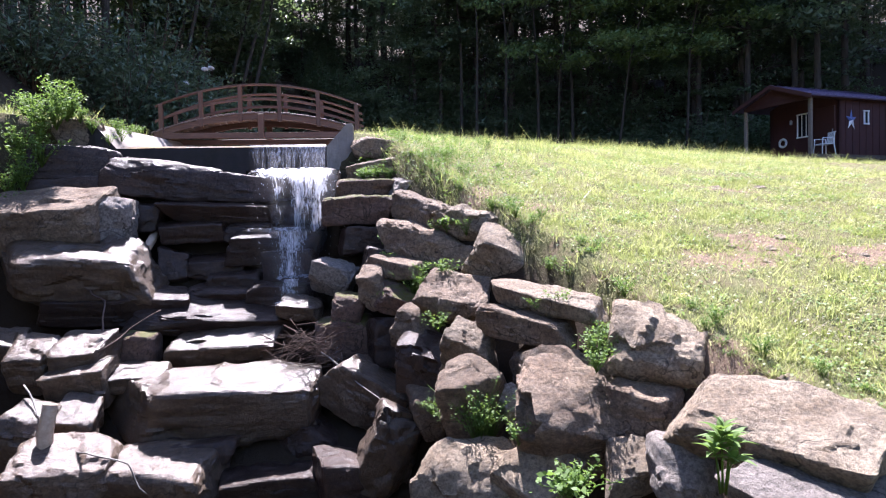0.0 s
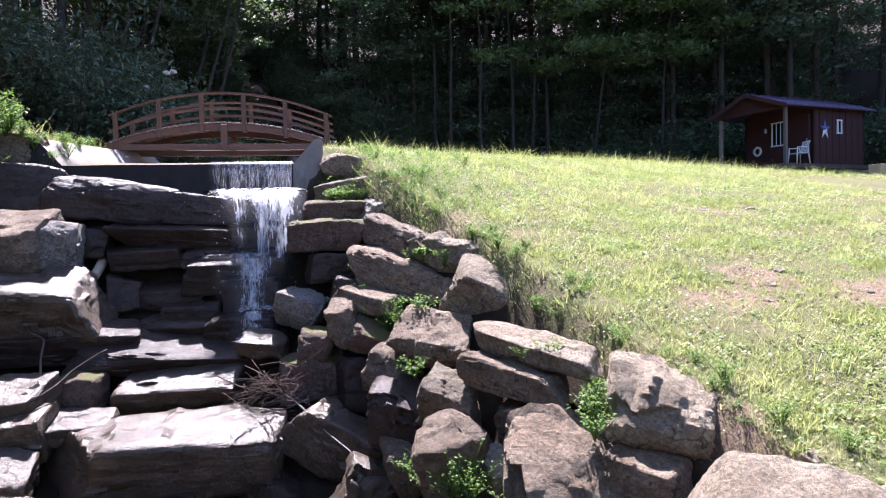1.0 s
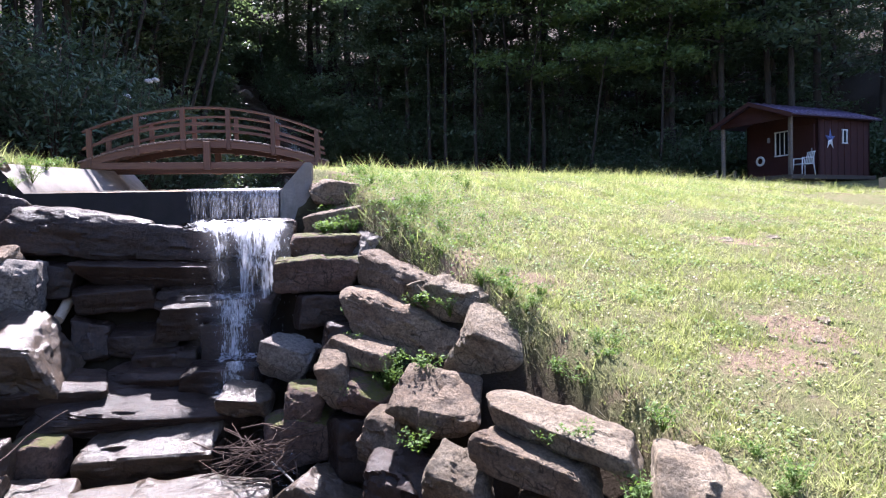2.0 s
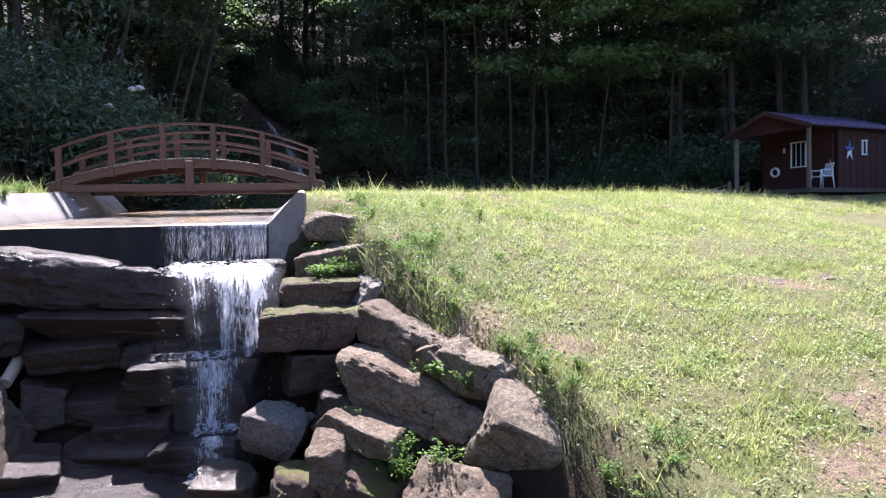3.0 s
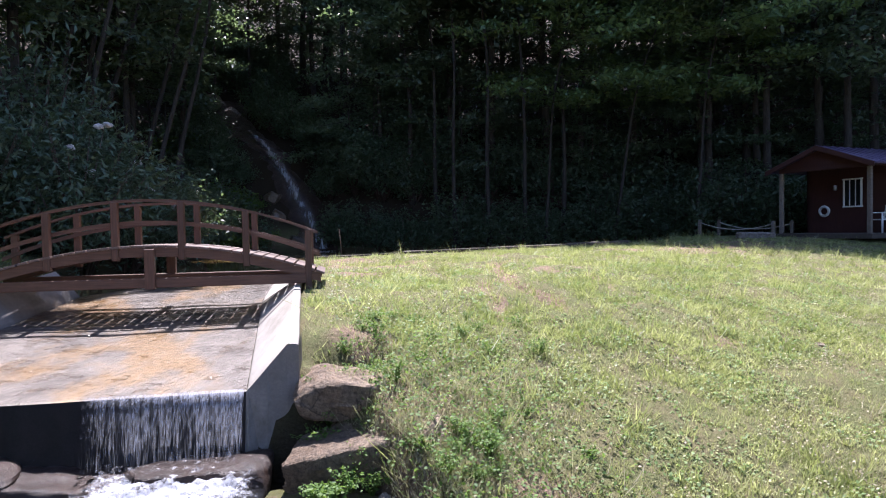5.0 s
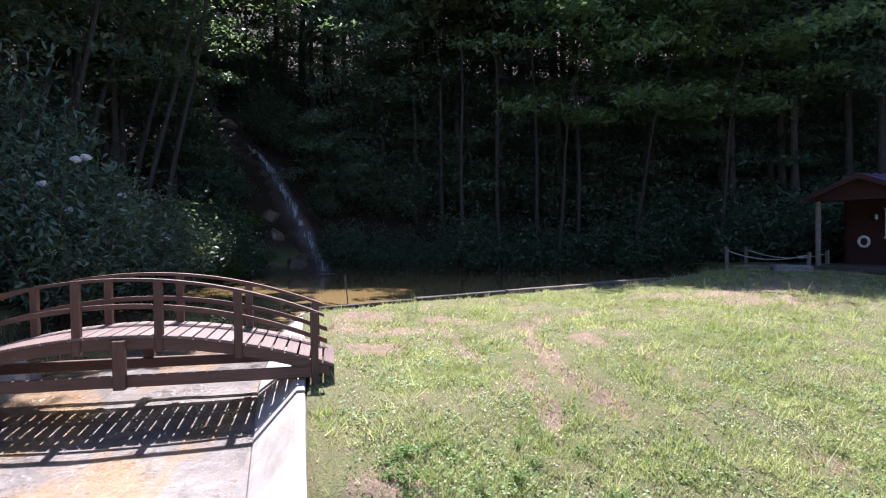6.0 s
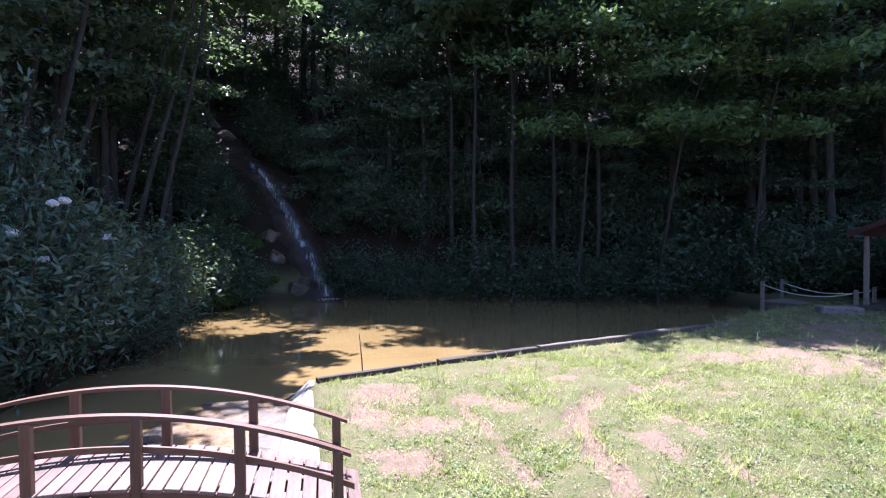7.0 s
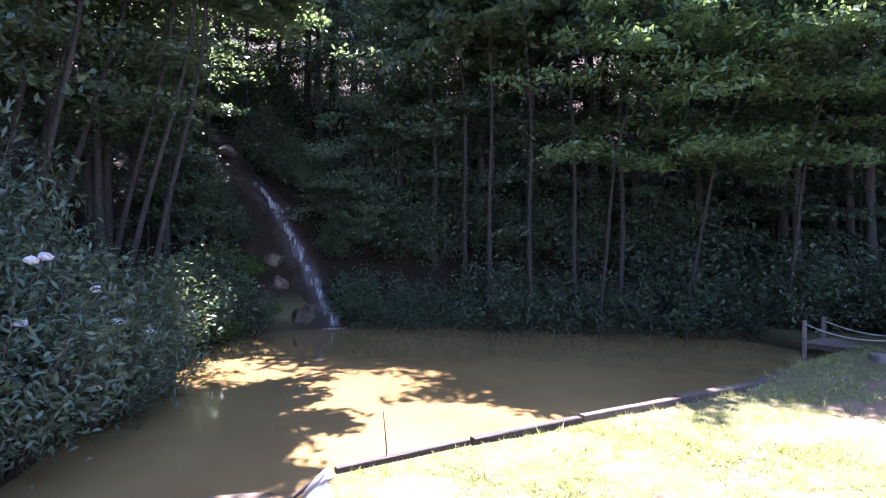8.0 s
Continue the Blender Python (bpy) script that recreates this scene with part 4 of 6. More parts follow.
rock((-1.32, -0.33, -0.73), (1.12, 0.70, 0.48), (0, 3, -1), ROCK_WET_SHADED, 'wet', 2)
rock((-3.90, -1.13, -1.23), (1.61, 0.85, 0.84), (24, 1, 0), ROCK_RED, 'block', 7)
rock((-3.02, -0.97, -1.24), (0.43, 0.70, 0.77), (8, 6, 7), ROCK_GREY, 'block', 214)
rock((-2.74, -0.60, -1.15), (0.46, 0.50, 0.40), (4, 5, 0), ROCK_WET_SHADED, 'wet', 8)
rock((-1.64, -0.53, -1.10), (1.75, 0.70, 0.33), (10, 3, 0), ROCK_WET_SHADED, 'slab', 9)
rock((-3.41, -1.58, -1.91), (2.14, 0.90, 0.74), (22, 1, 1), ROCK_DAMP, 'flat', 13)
rock((-2.28, -0.90, -1.89), (0.46, 0.50, 0.50), (0, 4, 0), ROCK_WET_SHADED, 'block', 14)
rock((-1.64, -0.90, -1.94), (0.88, 0.50, 0.32), (8, 2, 0), ROCK_WET_SHADED, 'slab', 15)
rock((-2.92, -1.58, -2.44), (2.07, 0.70, 0.41), (14, 1, 1), ROCK_WET_SHADED, 'slab', 18)
rock((-1.32, -1.73, -2.59), (2.58, 0.75, 0.33), (26, 3, 1), ROCK_WET_SHADED, 'flat', 19)
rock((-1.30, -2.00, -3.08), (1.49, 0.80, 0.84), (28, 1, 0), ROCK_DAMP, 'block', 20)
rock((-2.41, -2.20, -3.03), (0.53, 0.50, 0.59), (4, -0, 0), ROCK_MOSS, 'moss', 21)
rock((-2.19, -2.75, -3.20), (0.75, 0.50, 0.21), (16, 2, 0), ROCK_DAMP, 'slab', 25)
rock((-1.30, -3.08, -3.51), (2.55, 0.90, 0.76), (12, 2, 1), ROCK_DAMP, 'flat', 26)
rock((-0.11, -3.15, -3.96), (0.77, 0.60, 0.53), (0, 8, 0), ROCK_WET_SHADED, 'boulder', 34)
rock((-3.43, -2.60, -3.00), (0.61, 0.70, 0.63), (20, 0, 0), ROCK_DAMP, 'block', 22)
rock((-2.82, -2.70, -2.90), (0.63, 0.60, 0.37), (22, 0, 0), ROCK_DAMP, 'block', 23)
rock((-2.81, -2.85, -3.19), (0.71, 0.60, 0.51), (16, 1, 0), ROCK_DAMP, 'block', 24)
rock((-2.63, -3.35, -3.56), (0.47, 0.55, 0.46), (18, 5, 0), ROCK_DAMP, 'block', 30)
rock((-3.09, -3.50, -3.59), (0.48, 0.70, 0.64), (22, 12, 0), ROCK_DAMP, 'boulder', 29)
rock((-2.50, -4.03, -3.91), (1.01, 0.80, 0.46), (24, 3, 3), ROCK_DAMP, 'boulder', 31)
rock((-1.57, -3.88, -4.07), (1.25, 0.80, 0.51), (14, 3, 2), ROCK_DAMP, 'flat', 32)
rock((0.61, -3.00, -3.44), (1.17, 0.60, 0.63), (10, 30, -12), ROCK_DAMP, 'long', 205)
# the bank of dry rocks beside the meadow
# the first stone's paler grey stands in for wet shine on its top
rock((0.18, -1.80, -2.10), (0.54, 0.56, 0.46), (12, 22, -16), ROCK_GREY, 'flat', 78)
rock((-0.27, -2.05, -2.48), (0.56, 0.50, 0.22), (18, 8, -8), ROCK_DAMP, 'flat', 74)
rock((0.40, -2.35, -2.56), (0.42, 0.45, 0.52), (6, 8, -9), ROCK_MOSS, 'moss', 37)
rock((1.52, -1.90, -1.19), (1.20, 0.46, 0.36), (2, 14, -49), ROCK_RED, 'long', 200)
rock((2.06, -2.72, -1.38), (1.08, 0.52, 0.38), (8, 12, -44), ROCK_DRY, 'boulder', 211)
rock((1.62, -2.44, -1.78), (2.05, 0.50, 0.58), (-2, 17, -40), ROCK_RED, 'long', 201)
rock((2.32, -3.28, -1.82), (0.84, 0.66, 0.62), (20, 20, -30), ROCK_DRY, 'flat', 53)
rock((1.00, -2.50, -1.93), (1.02, 0.34, 0.24), (4, 8, -52), ROCK_RED, 'flat', 69)
rock((1.26, -3.35, -2.62), (0.56, 0.50, 0.46), (20, 7, -35), ROCK_RED, 'tip', 41)
rock((1.70, -3.58, -2.28), (0.83, 0.60, 0.42), (26, 8, -27), ROCK_RED, 'boulder', 54)
rock((1.76, -4.33, -2.79), (0.58, 0.45, 0.68), (34, 9, -28), ROCK_DRY, 'flat', 56)
rock((2.31, -4.83, -2.43), (1.09, 0.50, 0.30), (2, 6, -47), ROCK_RED, 'long', 203)
rock((2.45, -4.82, -2.17), (1.36, 0.46, 0.22), (6, 6, -57), ROCK_DRY, 'flat', 202)
rock((3.22, -5.72, -2.52), (0.86, 0.80, 0.60), (26, 12, -20), ROCK_DRY, 'tip', 158)
rock((2.55, -5.62, -3.12), (1.10, 0.85, 0.74), (34, 6, -11), ROCK_RED, 'boulder', 257)
rock((3.30, -7.10, -2.80), (1.30, 0.72, 0.36), (20, 1, -46), ROCK_DRY, 'flat', 204)
rock((2.06, -5.08, -3.24), (0.22, 0.32, 0.52), (26, -18, 0), ROCK_LIT, 'block', 45)
rock((1.50, -5.55, -3.66), (0.90, 0.75, 0.50), (38, -3, -7), ROCK_DRY, 'boulder', 44)
rock((2.06, -5.85, -3.50), (0.56, 0.52, 0.36), (38, 26, -40), ROCK_DRY, 'flat', 46)
rock((2.65, -6.35, -3.30), (0.40, 0.45, 0.24), (40, -8, -16), ROCK_DRY, 'flat', 59)
rock((2.88, -6.78, -3.19), (0.46, 0.55, 0.36), (40, 1, -7), ROCK_GREY, 'boulder', 61)
rock((3.10, -6.05, -3.17), (0.16, 0.35, 0.22), (10, -0, -41), ROCK_DRY, 'dry', 60)
rock((1.31, -4.10, -3.43), (0.32, 0.42, 0.54), (10, -19, 0), ROCK_RED, 'long', 43)
rock((0.88, -3.95, -3.89), (0.61, 0.60, 0.94), (10, -337, 0), ROCK_DAMP, 'boulder', 42)
rock((0.74, -2.62, -2.20), (0.34, 0.34, 0.50), (14, -14, -20), ROCK_RED, 'tip', 65)
rock((1.06, -2.80, -2.34), (0.66, 0.42, 0.32), (16, 14, -34), ROCK_MOSS, 'tip', 76)
rock((0.56, -1.27, -1.13), (1.14, 0.66, 0.42), (2, 0, -10), ROCK_MOSS, 'flat', 79)
rock((0.68, -0.88, -0.80), (0.96, 0.60, 0.36), (8, 3, -5), ROCK_MOSS, 'moss', 51)
rock((1.33, -1.08, -0.75), (0.66, 0.50, 0.26), (10, -5, 12), ROCK_GREY, 'flat', 77)
rock((1.00, -0.42, -0.44), (1.22, 0.60, 0.38), (6, -13, -4), ROCK_RED, 'flat', 49)
rock((0.84, 0.02, -0.06), (0.78, 0.62, 0.36), (4, 6, -4), ROCK_RED, 'boulder', 47)
rock((2.44, -4.85, -2.79), (0.57, 0.50, 0.35), (10, -0, -34), ROCK_RED, 'boulder', 67)
rock((3.02, -6.00, -2.94), (0.49, 0.60, 0.46), (10, -2, -60), ROCK_RED, 'boulder', 63)
rock((1.36, -3.80, -2.97), (0.77, 0.60, 0.60), (10, 10, -34), ROCK_WET_SHADED, 'boulder', 55)

# loose stones in the worn grass and along the foot of the wall
lr = random.Random(9)
for sx, sy, r in ((6.39, -1.03, 0.12), (7.26, -0.85, 0.10), (5.3, -4.1, 0.07), (5.7, -3.7, 0.09), (5.0, -4.5, 0.06), (4.5, -5.0, 0.05), (7.0, 1.6, 0.07), (3.7, -6.7, 0.08),
                  (5.5, 4.6, 0.07), (9.5, 12.05, 0.11), (6.0, 5.3, 0.05), (6.35, -3.2, 0.06), (3.95, -7.3, 0.09), (4.1, -7.0, 0.06), (6.2, -4.4, 0.06), (5.45, -4.35, 0.05), (4.9, -4.0, 0.05)):
    ob = rock((sx, sy, gh(sx, sy) + r * 0.05), (r * 1.7, r * 1.3, r * 0.5), (lr.randint(18, 30), lr.randint(-8, 8), lr.randint(-30, 30)), ROCK_DRY, "dry", lr.randint(300, 400))
    tagged(ob, "loose pale stone lying in the worn grass", "stone", "loose stones")


# ---- falling water ----
def streaks(rng, n, x, y, z, drop, wid, drift=0.04, splash=0.0):
    """Spindle-shaped streaks of water: x, y, z give ranges of their upper ends."""
    vs, fs = [], []
    for k in range(n):
        px, py, pz = rng.uniform(*x), rng.uniform(*y), rng.uniform(*z)
        L = rng.uniform(*drop)
        w = rng.uniform(*wid)
        dx = rng.normal() * drift + splash * rng.normal()
        dy = -abs(rng.normal()) * drift * 1.5
        o = len(vs)
        vs += [(px, py, pz), (px + w + dx * .4, py + dy * .4, pz - L * .45), (px + dx * .4, py - w + dy * .4, pz - L * .5), (px - w + dx * .4, py + dy * .4, pz - L * .55),
               (px + dx, py + dy, pz - L)]
        fs += [(o, o + 1, o + 2), (o, o + 2, o + 3), (o, o + 3, o + 1), (o + 4, o + 2, o + 1), (o + 4, o + 3, o + 2), (o + 4, o + 1, o + 3)]
    return vs, fs


def foam_lump(rng, c, r, flat=0.5):
    v, f = FOAM_V, FOAM_F
    o = Vector(rng.uniform(-9, 9, 3))
    out = []
    for q in v:
        u = Vector(q).normalized()
        d = 1 + 0.45 * noise.noise(u * 1.8 + o) + 0.25 * noise.noise(u * 4.5 + o)
        out.append((c[0] + u.x * r * d * 1.3, c[1] + u.y * r * d, c[2] + u.z * r * d * flat))
    return out, f


FOAM_V, FOAM_F = cube_grid(4)


def veil(name, place, flow, nu, nv, mat, thing, label):
    """A sheet of water: place(u, v) and flow(u, v) for u, v from 0 to 1."""
    vs, fl = [], []
    for i in range(nv + 1):
        for j in range(nu + 1):
            u, v = j / nu, i / nv
            vs.append(place(u, v))
            f = flow(u, v)
            fl += [f, f, f, 1]
    m = nu + 1
    fs = [(i * m + j, i * m + j + 1, (i + 1) * m + j + 1, (i + 1) * m + j) for i in range(nv) for j in range(nu)]
    me = mesh_from(name, vs, fs, mat)
    c = me.color_attributes.new("flow", 'FLOAT_COLOR', 'POINT')
    c.data.foreach_set("color", fl)
    return tagged(part(name, me, thing, label), kind="stuff")


def edge(u, w=0.15):
    return min(1, min(u, 1 - u) / w)


def wob(a, b, c):
    return noise.noise(Vector((a, b, c)))


def waterfall():
    rng = np.random.default_rng(4)
    thing = empty("waterfall")
    tagged(thing, "white water falling over the concrete weir and down the rocks", "waterfall", kind="structure")
    # curtain off the lip: dense at the meadow end, a few threads beyond
    for k in range(2):
        veil("curtain", lambda u, v: (-2.3 + 2.29 * u, -0.02 - 0.05 * k - (0.30 + 0.05 * wob(u * 9, 0, k)) * math.sqrt(v) * 0.75, 0.03 - 0.53 * v),
             lambda u, v: (0.46 * u + 0.50 * min(1, max(0, (u - 0.43) / 0.05))) * (1 - 0.3 * v) + 0.25 * (v < 0.06) * (u > 0.44), 60, 14, VEIL_FINE, thing, "fine threads of falling water")
    # white boil on the first rock, then the drop in ropes
    for k in range(3):
        veil("foam", lambda u, v: (-1.22 + 1.46 * u, -0.40 - 0.56 * v, -0.505 + 0.03 * k + 0.06 * wob(u * 7, v * 5, k) + 0.05 * wob(u * 19, v * 11, k + 4) - 0.05 * v * v),
             lambda u, v: 0.25 + 0.75 * edge(u, 0.22) * min(1, 0.35 + v), 70, 24, VEIL_FOAM, thing, "boiling white foam")
    for k in range(5):
        ph = k * 3.7
        veil("main_drop", lambda u, v: (-0.90 + 1.14 * u + (0.5 - u) * 0.34 * v * v + 0.03 * wob(u * 4, v * 2, ph), -0.92 - 0.05 * k - 0.12 * v + 0.05 * wob(u * 8, v * 3, ph + 9), -0.50 - 0.93 * v + 0.03 * wob(u * 10, 0, ph)),
             lambda u, v: edge(u, 0.16 + 0.3 * abs(wob(v * 3, ph, 1))) ** 0.7 * (0.85 - 0.12 * v) * (0.72 + 1.0 * wob(u * 5.3 + ph, 0.4, ph)) + 0.22 * (1 - v) ** 4, 44, 26, VEIL_ROPE, thing, "white ropes of falling water")
    veil("spray", lambda u, v: (-1.15 + 1.55 * u, -1.02 - 0.2 * v, -0.45 - 1.0 * v), lambda u, v: 0.32 * edge(u, 0.5) * (0.5 + 0.5 * v), 20, 20, VEIL_DROPS, thing, "flying drops")
    # second ledge and the mist below it
    veil("foam", lambda u, v: (-1.45 + 1.42 * u, -1.16 - 0.18 * v, -1.37 + 0.03 * wob(u * 9, v * 4, 5) - 0.05 * v * v), lambda u, v: edge(u, 0.25) * (0.5 + 0.6 * u), 40, 10, VEIL_FOAM, thing, "boiling white foam")
    for k in range(3):
        veil("lower_drop", lambda u, v: (-1.02 + 1.12 * u, -1.36 - 0.06 * k - 0.12 * v + 0.04 * wob(u * 8, v * 3, k), -1.42 - 0.66 * v), lambda u, v: edge(u, 0.5) ** 1.3 * (0.92 - 0.25 * v) * (0.9 + 0.6 * wob(u * 5, v * 2, k + 3)), 36, 20,
             VEIL_DROPS, thing, "broken lower fall of water")
    veil("foam", lambda u, v: (-0.85 + 0.85 * u, -1.42 - 0.40 * v, -2.06 + 0.03 * wob(u * 9, v * 4, 8) - 0.05 * v * v), lambda u, v: 0.95 * edge(u, 0.3) * edge(v, 0.2), 30, 10, VEIL_FOAM, thing, "boiling white foam")
    for k in range(2):
        veil("lower_drop", lambda u, v: (-0.82 + 0.80 * u, -1.80 - 0.05 * k - 0.1 * v, -2.10 - 0.36 * v), lambda u, v: edge(u, 0.5) * (0.85 - 0.2 * v) * (0.9 + 0.6 * wob(u * 5, v * 2, k + 6)), 30, 16, VEIL_DROPS, thing, "broken lower fall of water")
    veil("foam", lambda u, v: (-0.85 + 0.95 * u, -1.78 - 0.40 * v, -2.40 + 0.025 * wob(u * 9, v * 4, 2) - 0.06 * v * v), lambda u, v: 1.0 * edge(u, 0.3) * edge(v, 0.2), 30, 10, VEIL_FOAM, thing, "boiling white foam")
    veil("lower_drop", lambda u, v: (-0.15 + 0.65 * u, -2.45 - 0.4 * v, -2.5 - 0.9 * v), lambda u, v: 0.42 * edge(u, 0.35) * edge(v, 0.2), 24, 20, VEIL_DROPS, thing, "broken lower fall of water")
    # water creeping along the wet ledge
    veil("ledge_water", lambda u, v: (-2.2 + 1.3 * u, -0.60 - 0.04 * v, -0.462 + 0.012 * wob(u * 12, 0, 3) - 0.03 * v), lambda u, v: 0.55 * edge(u, 0.3), 40, 4, VEIL_FOAM, thing, "bright line of water along the ledge")
    drops = [streaks(rng, 170, (-1.0, 0.35), (-1.5, -0.8), (-2.2, -0.5), (0.008, 0.035), (0.002, 0.005), 0.01, 0.02)]
    tagged(part("spray", mesh_from("spray", *join(drops), FOAM), thing, "flying drops"), kind="stuff")


waterfall()


def hillside_fall():
    """The slide of water that runs down the wooded slope into the pond."""
    rng = np.random.default_rng(8)
    way = [Vector(p) for p in ((0.32, 26.5, 0.36), (-0.02, 27.4, 1.2), (-0.66, 28.65, 2.5), (-1.52, 30.27, 4.1), (-2.39, 31.77, 5.6), (-3.04, 32.7, 6.45), (-4.28, 34.7, 7.5),
                              (-4.81, 35.6, 7.95), (-5.38, 37.5, 8.9), (-6.3, 40.7, 10.4))]
    way = [p + Vector((0, 0, max(0.0, gh(p.x, p.y) + 0.16 - p.z))) for p in way]
    thing = empty("hillside_waterfall")
    tagged(thing, "narrow waterfall sliding down the shaded wooded slope", "waterfall", kind="structure")
    vs, fs = [], []
    n = 90
    for i in range(n + 1):
        t = i / n * (len(way) - 1)
        k = min(len(way) - 2, int(t))
        p = way[k].lerp(way[k + 1], t - k)
        w = 1.15 + 0.6 * noise.noise(Vector((t * 1.3, 0, 0)))
        for j in range(9):
            u = (j - 4) / 4
            rough = 0.16 * noise.noise(Vector((t * 2.2, u * 2, 3))) + 0.14 * noise.noise(Vector((t * 5.5, u * 5, 8)))
            q = p + Vector((w * u, 0.1 * noise.noise(Vector((t * 4, u * 4, 1))), 0.05 - 0.42 * u ** 4 + rough * (0.25 + abs(u))))
            vs.append(q)
    fs = [(i * 9 + j, i * 9 + j + 1, (i + 1) * 9 + j + 1, (i + 1) * 9 + j) for i in range(n) for j in range(8)]
    part("rock_bed", mesh_from("rock_bed", vs, fs, ROCK_WET_SHADED), thing, "wet rock face in shade-darkened stone")
    def along(t):
        t = min(max(t, 0), len(way) - 1.001)
        i = int(t)
        return way[i].lerp(way[i + 1], t - i)

    for k in range(3):
        veil("water", lambda u, v: along(v * 6.6) + Vector(((u - 0.5) * (1.5 - 0.35 * k - 0.5 * v) + 0.04 * math.sin(v * 15 + 1) + 0.05 * wob(v * 9, k, 0), -0.17 - 0.03 * k, 0.13 + 0.02 * k + 0.03 * wob(u * 5, v * 30, k))),
             lambda u, v: edge(u, 0.45) * (0.80 + 0.35 * wob(v * 14, k, 2)) * min(1, (1 - v) * 5), 8, 80, VEIL_SLIDE, thing, "thin white veil of water")
    veil("water", lambda u, v: along(6.6 + 2.2 * v) + Vector(((u - 0.5) * 0.8, -0.17, 0.2)), lambda u, v: 0.55 * edge(u, 0.5) * edge(v, 0.3), 8, 30, VEIL_SLIDE, thing, "thin white veil of water")
    ch = [foam_lump(rng, (0.4 + rng.normal() * 0.25, 26.45 + rng.normal() * 0.1, 0.385), rng.uniform(0.02, 0.05), 0.25) for k in range(26)]
    tagged(part("foam", mesh_from("foam", *join(ch), FOAM), thing, "ring of foam where the water meets the pond"), kind="stuff")


hillside_fall()
for k, (c, s) in enumerate((((-2.3, 29.2, 3.2), (0.8, 0.6, 0.6)), ((-1.9, 28.3, 2.1), (0.7, 0.6, 0.7)), ((-0.9, 26.9, 0.8), (0.8, 0.6, 0.6)), ((-0.6, 27.3, 1.0), (0.6, 0.5, 0.6)),
                           ((-5.3, 37.2, 9.1), (1.0, 0.7, 0.4)), ((-6.6, 39.5, 10.2), (1.6, 0.8, 0.5)))):
    tagged(rock(c, s, (0, 25, 10 * k), ROCK_DAMP if k < 4 else ROCK_GREY, "boulder", 500 + k), "grey rock beside the hillside waterfall", "rock", "rocks by the far waterfall")


# ---- dead wood ----
def twig_pile():
    rng = random.Random(6)
    ch = []
    for k in range(85):
        c = Vector((rng.gauss(-0.06, 0.24), rng.gauss(-2.74, 0.12), rng.gauss(-2.93, 0.15)))
        az, el, L = rng.uniform(0, 6.28), rng.uniform(-0.5, 0.6), rng.uniform(0.15, 0.42)
        d = Vector((math.cos(az) * math.cos(el), math.sin(az) * math.cos(el) * 0.6, math.sin(el)))
        b = Vector((rng.gauss(0, .05), rng.gauss(0, .05), rng.gauss(0, .05)))
        r = rng.uniform(0.003, 0.008)
        ch.append(tube([c - d * L, c + b, c + d * L], [r, r * .9, r * .4], 4))
    ob = part("twig_pile", mesh_from("twig_pile", *join(ch), TWIG))
    tagged(ob, "tangle of bare brown twigs caught on the rocks", "twigs", kind="stuff")


twig_pile()


def stick(pts, r, mat, label, name="stick"):
    pts = [Vector(p) for p in pts]
    o = pts[0].copy()
    n = len(pts)
    fine = []
    for i in range(n - 1):
        for k in range(4):
            fine.append(pts[i].lerp(pts[i + 1], k / 4) - o + Vector((0.02 * math.sin(i * 4 + k), 0, 0.015 * math.cos(i * 3 + k))))
    fine.append(pts[-1] - o)
    v, f = tube(fine, [r * (1 - 0.5 * i / len(fine)) for i in range(len(fine))], 6, 0.15)
    return tagged(part(name, mesh_from(name, v, f, mat), None, "", Matrix.Translation(o)), label, "branch")


stick([(-2.72, -2.62, -2.86), (-2.68, -2.5, -2.55), (-2.80, -2.2, -2.3), (-3.05, -2.0, -2.15)], 0.016, TWIG, "thin crooked root hanging over the stone wall", "root")
stick([(-2.60, -2.9, -2.85), (-2.35, -2.5, -2.6), (-2.05, -2.3, -2.42)], 0.012, TWIG, "thin crooked root hanging over the stone wall", "root")
stick([(0.05, -2.75, -3.0), (0.45, -3.2, -3.2), (0.85, -3.9, -3.42)], 0.012, BARK_PALE, "long dead stick leaning on the rocks")
stick([(0.30, -2.8, -3.0), (0.30, -2.85, -3.45), (0.33, -2.9, -3.75)], 0.010, TWIG, "dangling dead twig below the brush")
stick([(-3.2, -3.4, -3.1), (-2.9, -3.7, -3.35), (-2.72, -3.8, -3.4)], 0.010, BARK_PALE, "pale dry stick lying across the blocks")
stick([(-2.70, -3.75, -3.75), (-2.2, -4.2, -3.62), (-1.75, -4.4, -3.72), (-1.55, -4.45, -4.0)], 0.012, BARK_PALE, "bent pale root reaching over the stones", "root")
v, f = tube([(0, 0, 0), (0.012, -0.01, 0.28), (0.05, 0.05, 0.58)], [0.075, 0.08, 0.07], 12, 0.12)
tagged(part("log", mesh_from("log", v, f, LOG_END, True, 40), None, "", Matrix.Translation((-2.74, -3.93, -3.78))), "short pale barkless log standing among the stones", "log")
v, f = tube([(0, 0, 0), (-0.01, 0.25, 0.12), (-0.05, 0.6, 0.28)], [0.062, 0.066, 0.07], 14, 0.08)
tagged(part("log", mesh_from("log", v, f, LOG_END, True, 40), None, "", Matrix.Translation((-2.62, -1.05, -1.62))), "cut log end sticking out of the stone wall", "log")
v, f = tube([(0, 0, 0), (0.05, 0.06, 0.04), (0.02, 0.16, 0.03), (0.03, 0.3, 0.02)], [0.012, 0.011, 0.012, 0.008], 6)
tagged(part("stick", mesh_from("stick", v, f, TWIG), None, "", Matrix.Translation((-2.05, 2.0, 0.09))), "small dark stick stranded in the channel", "stick")
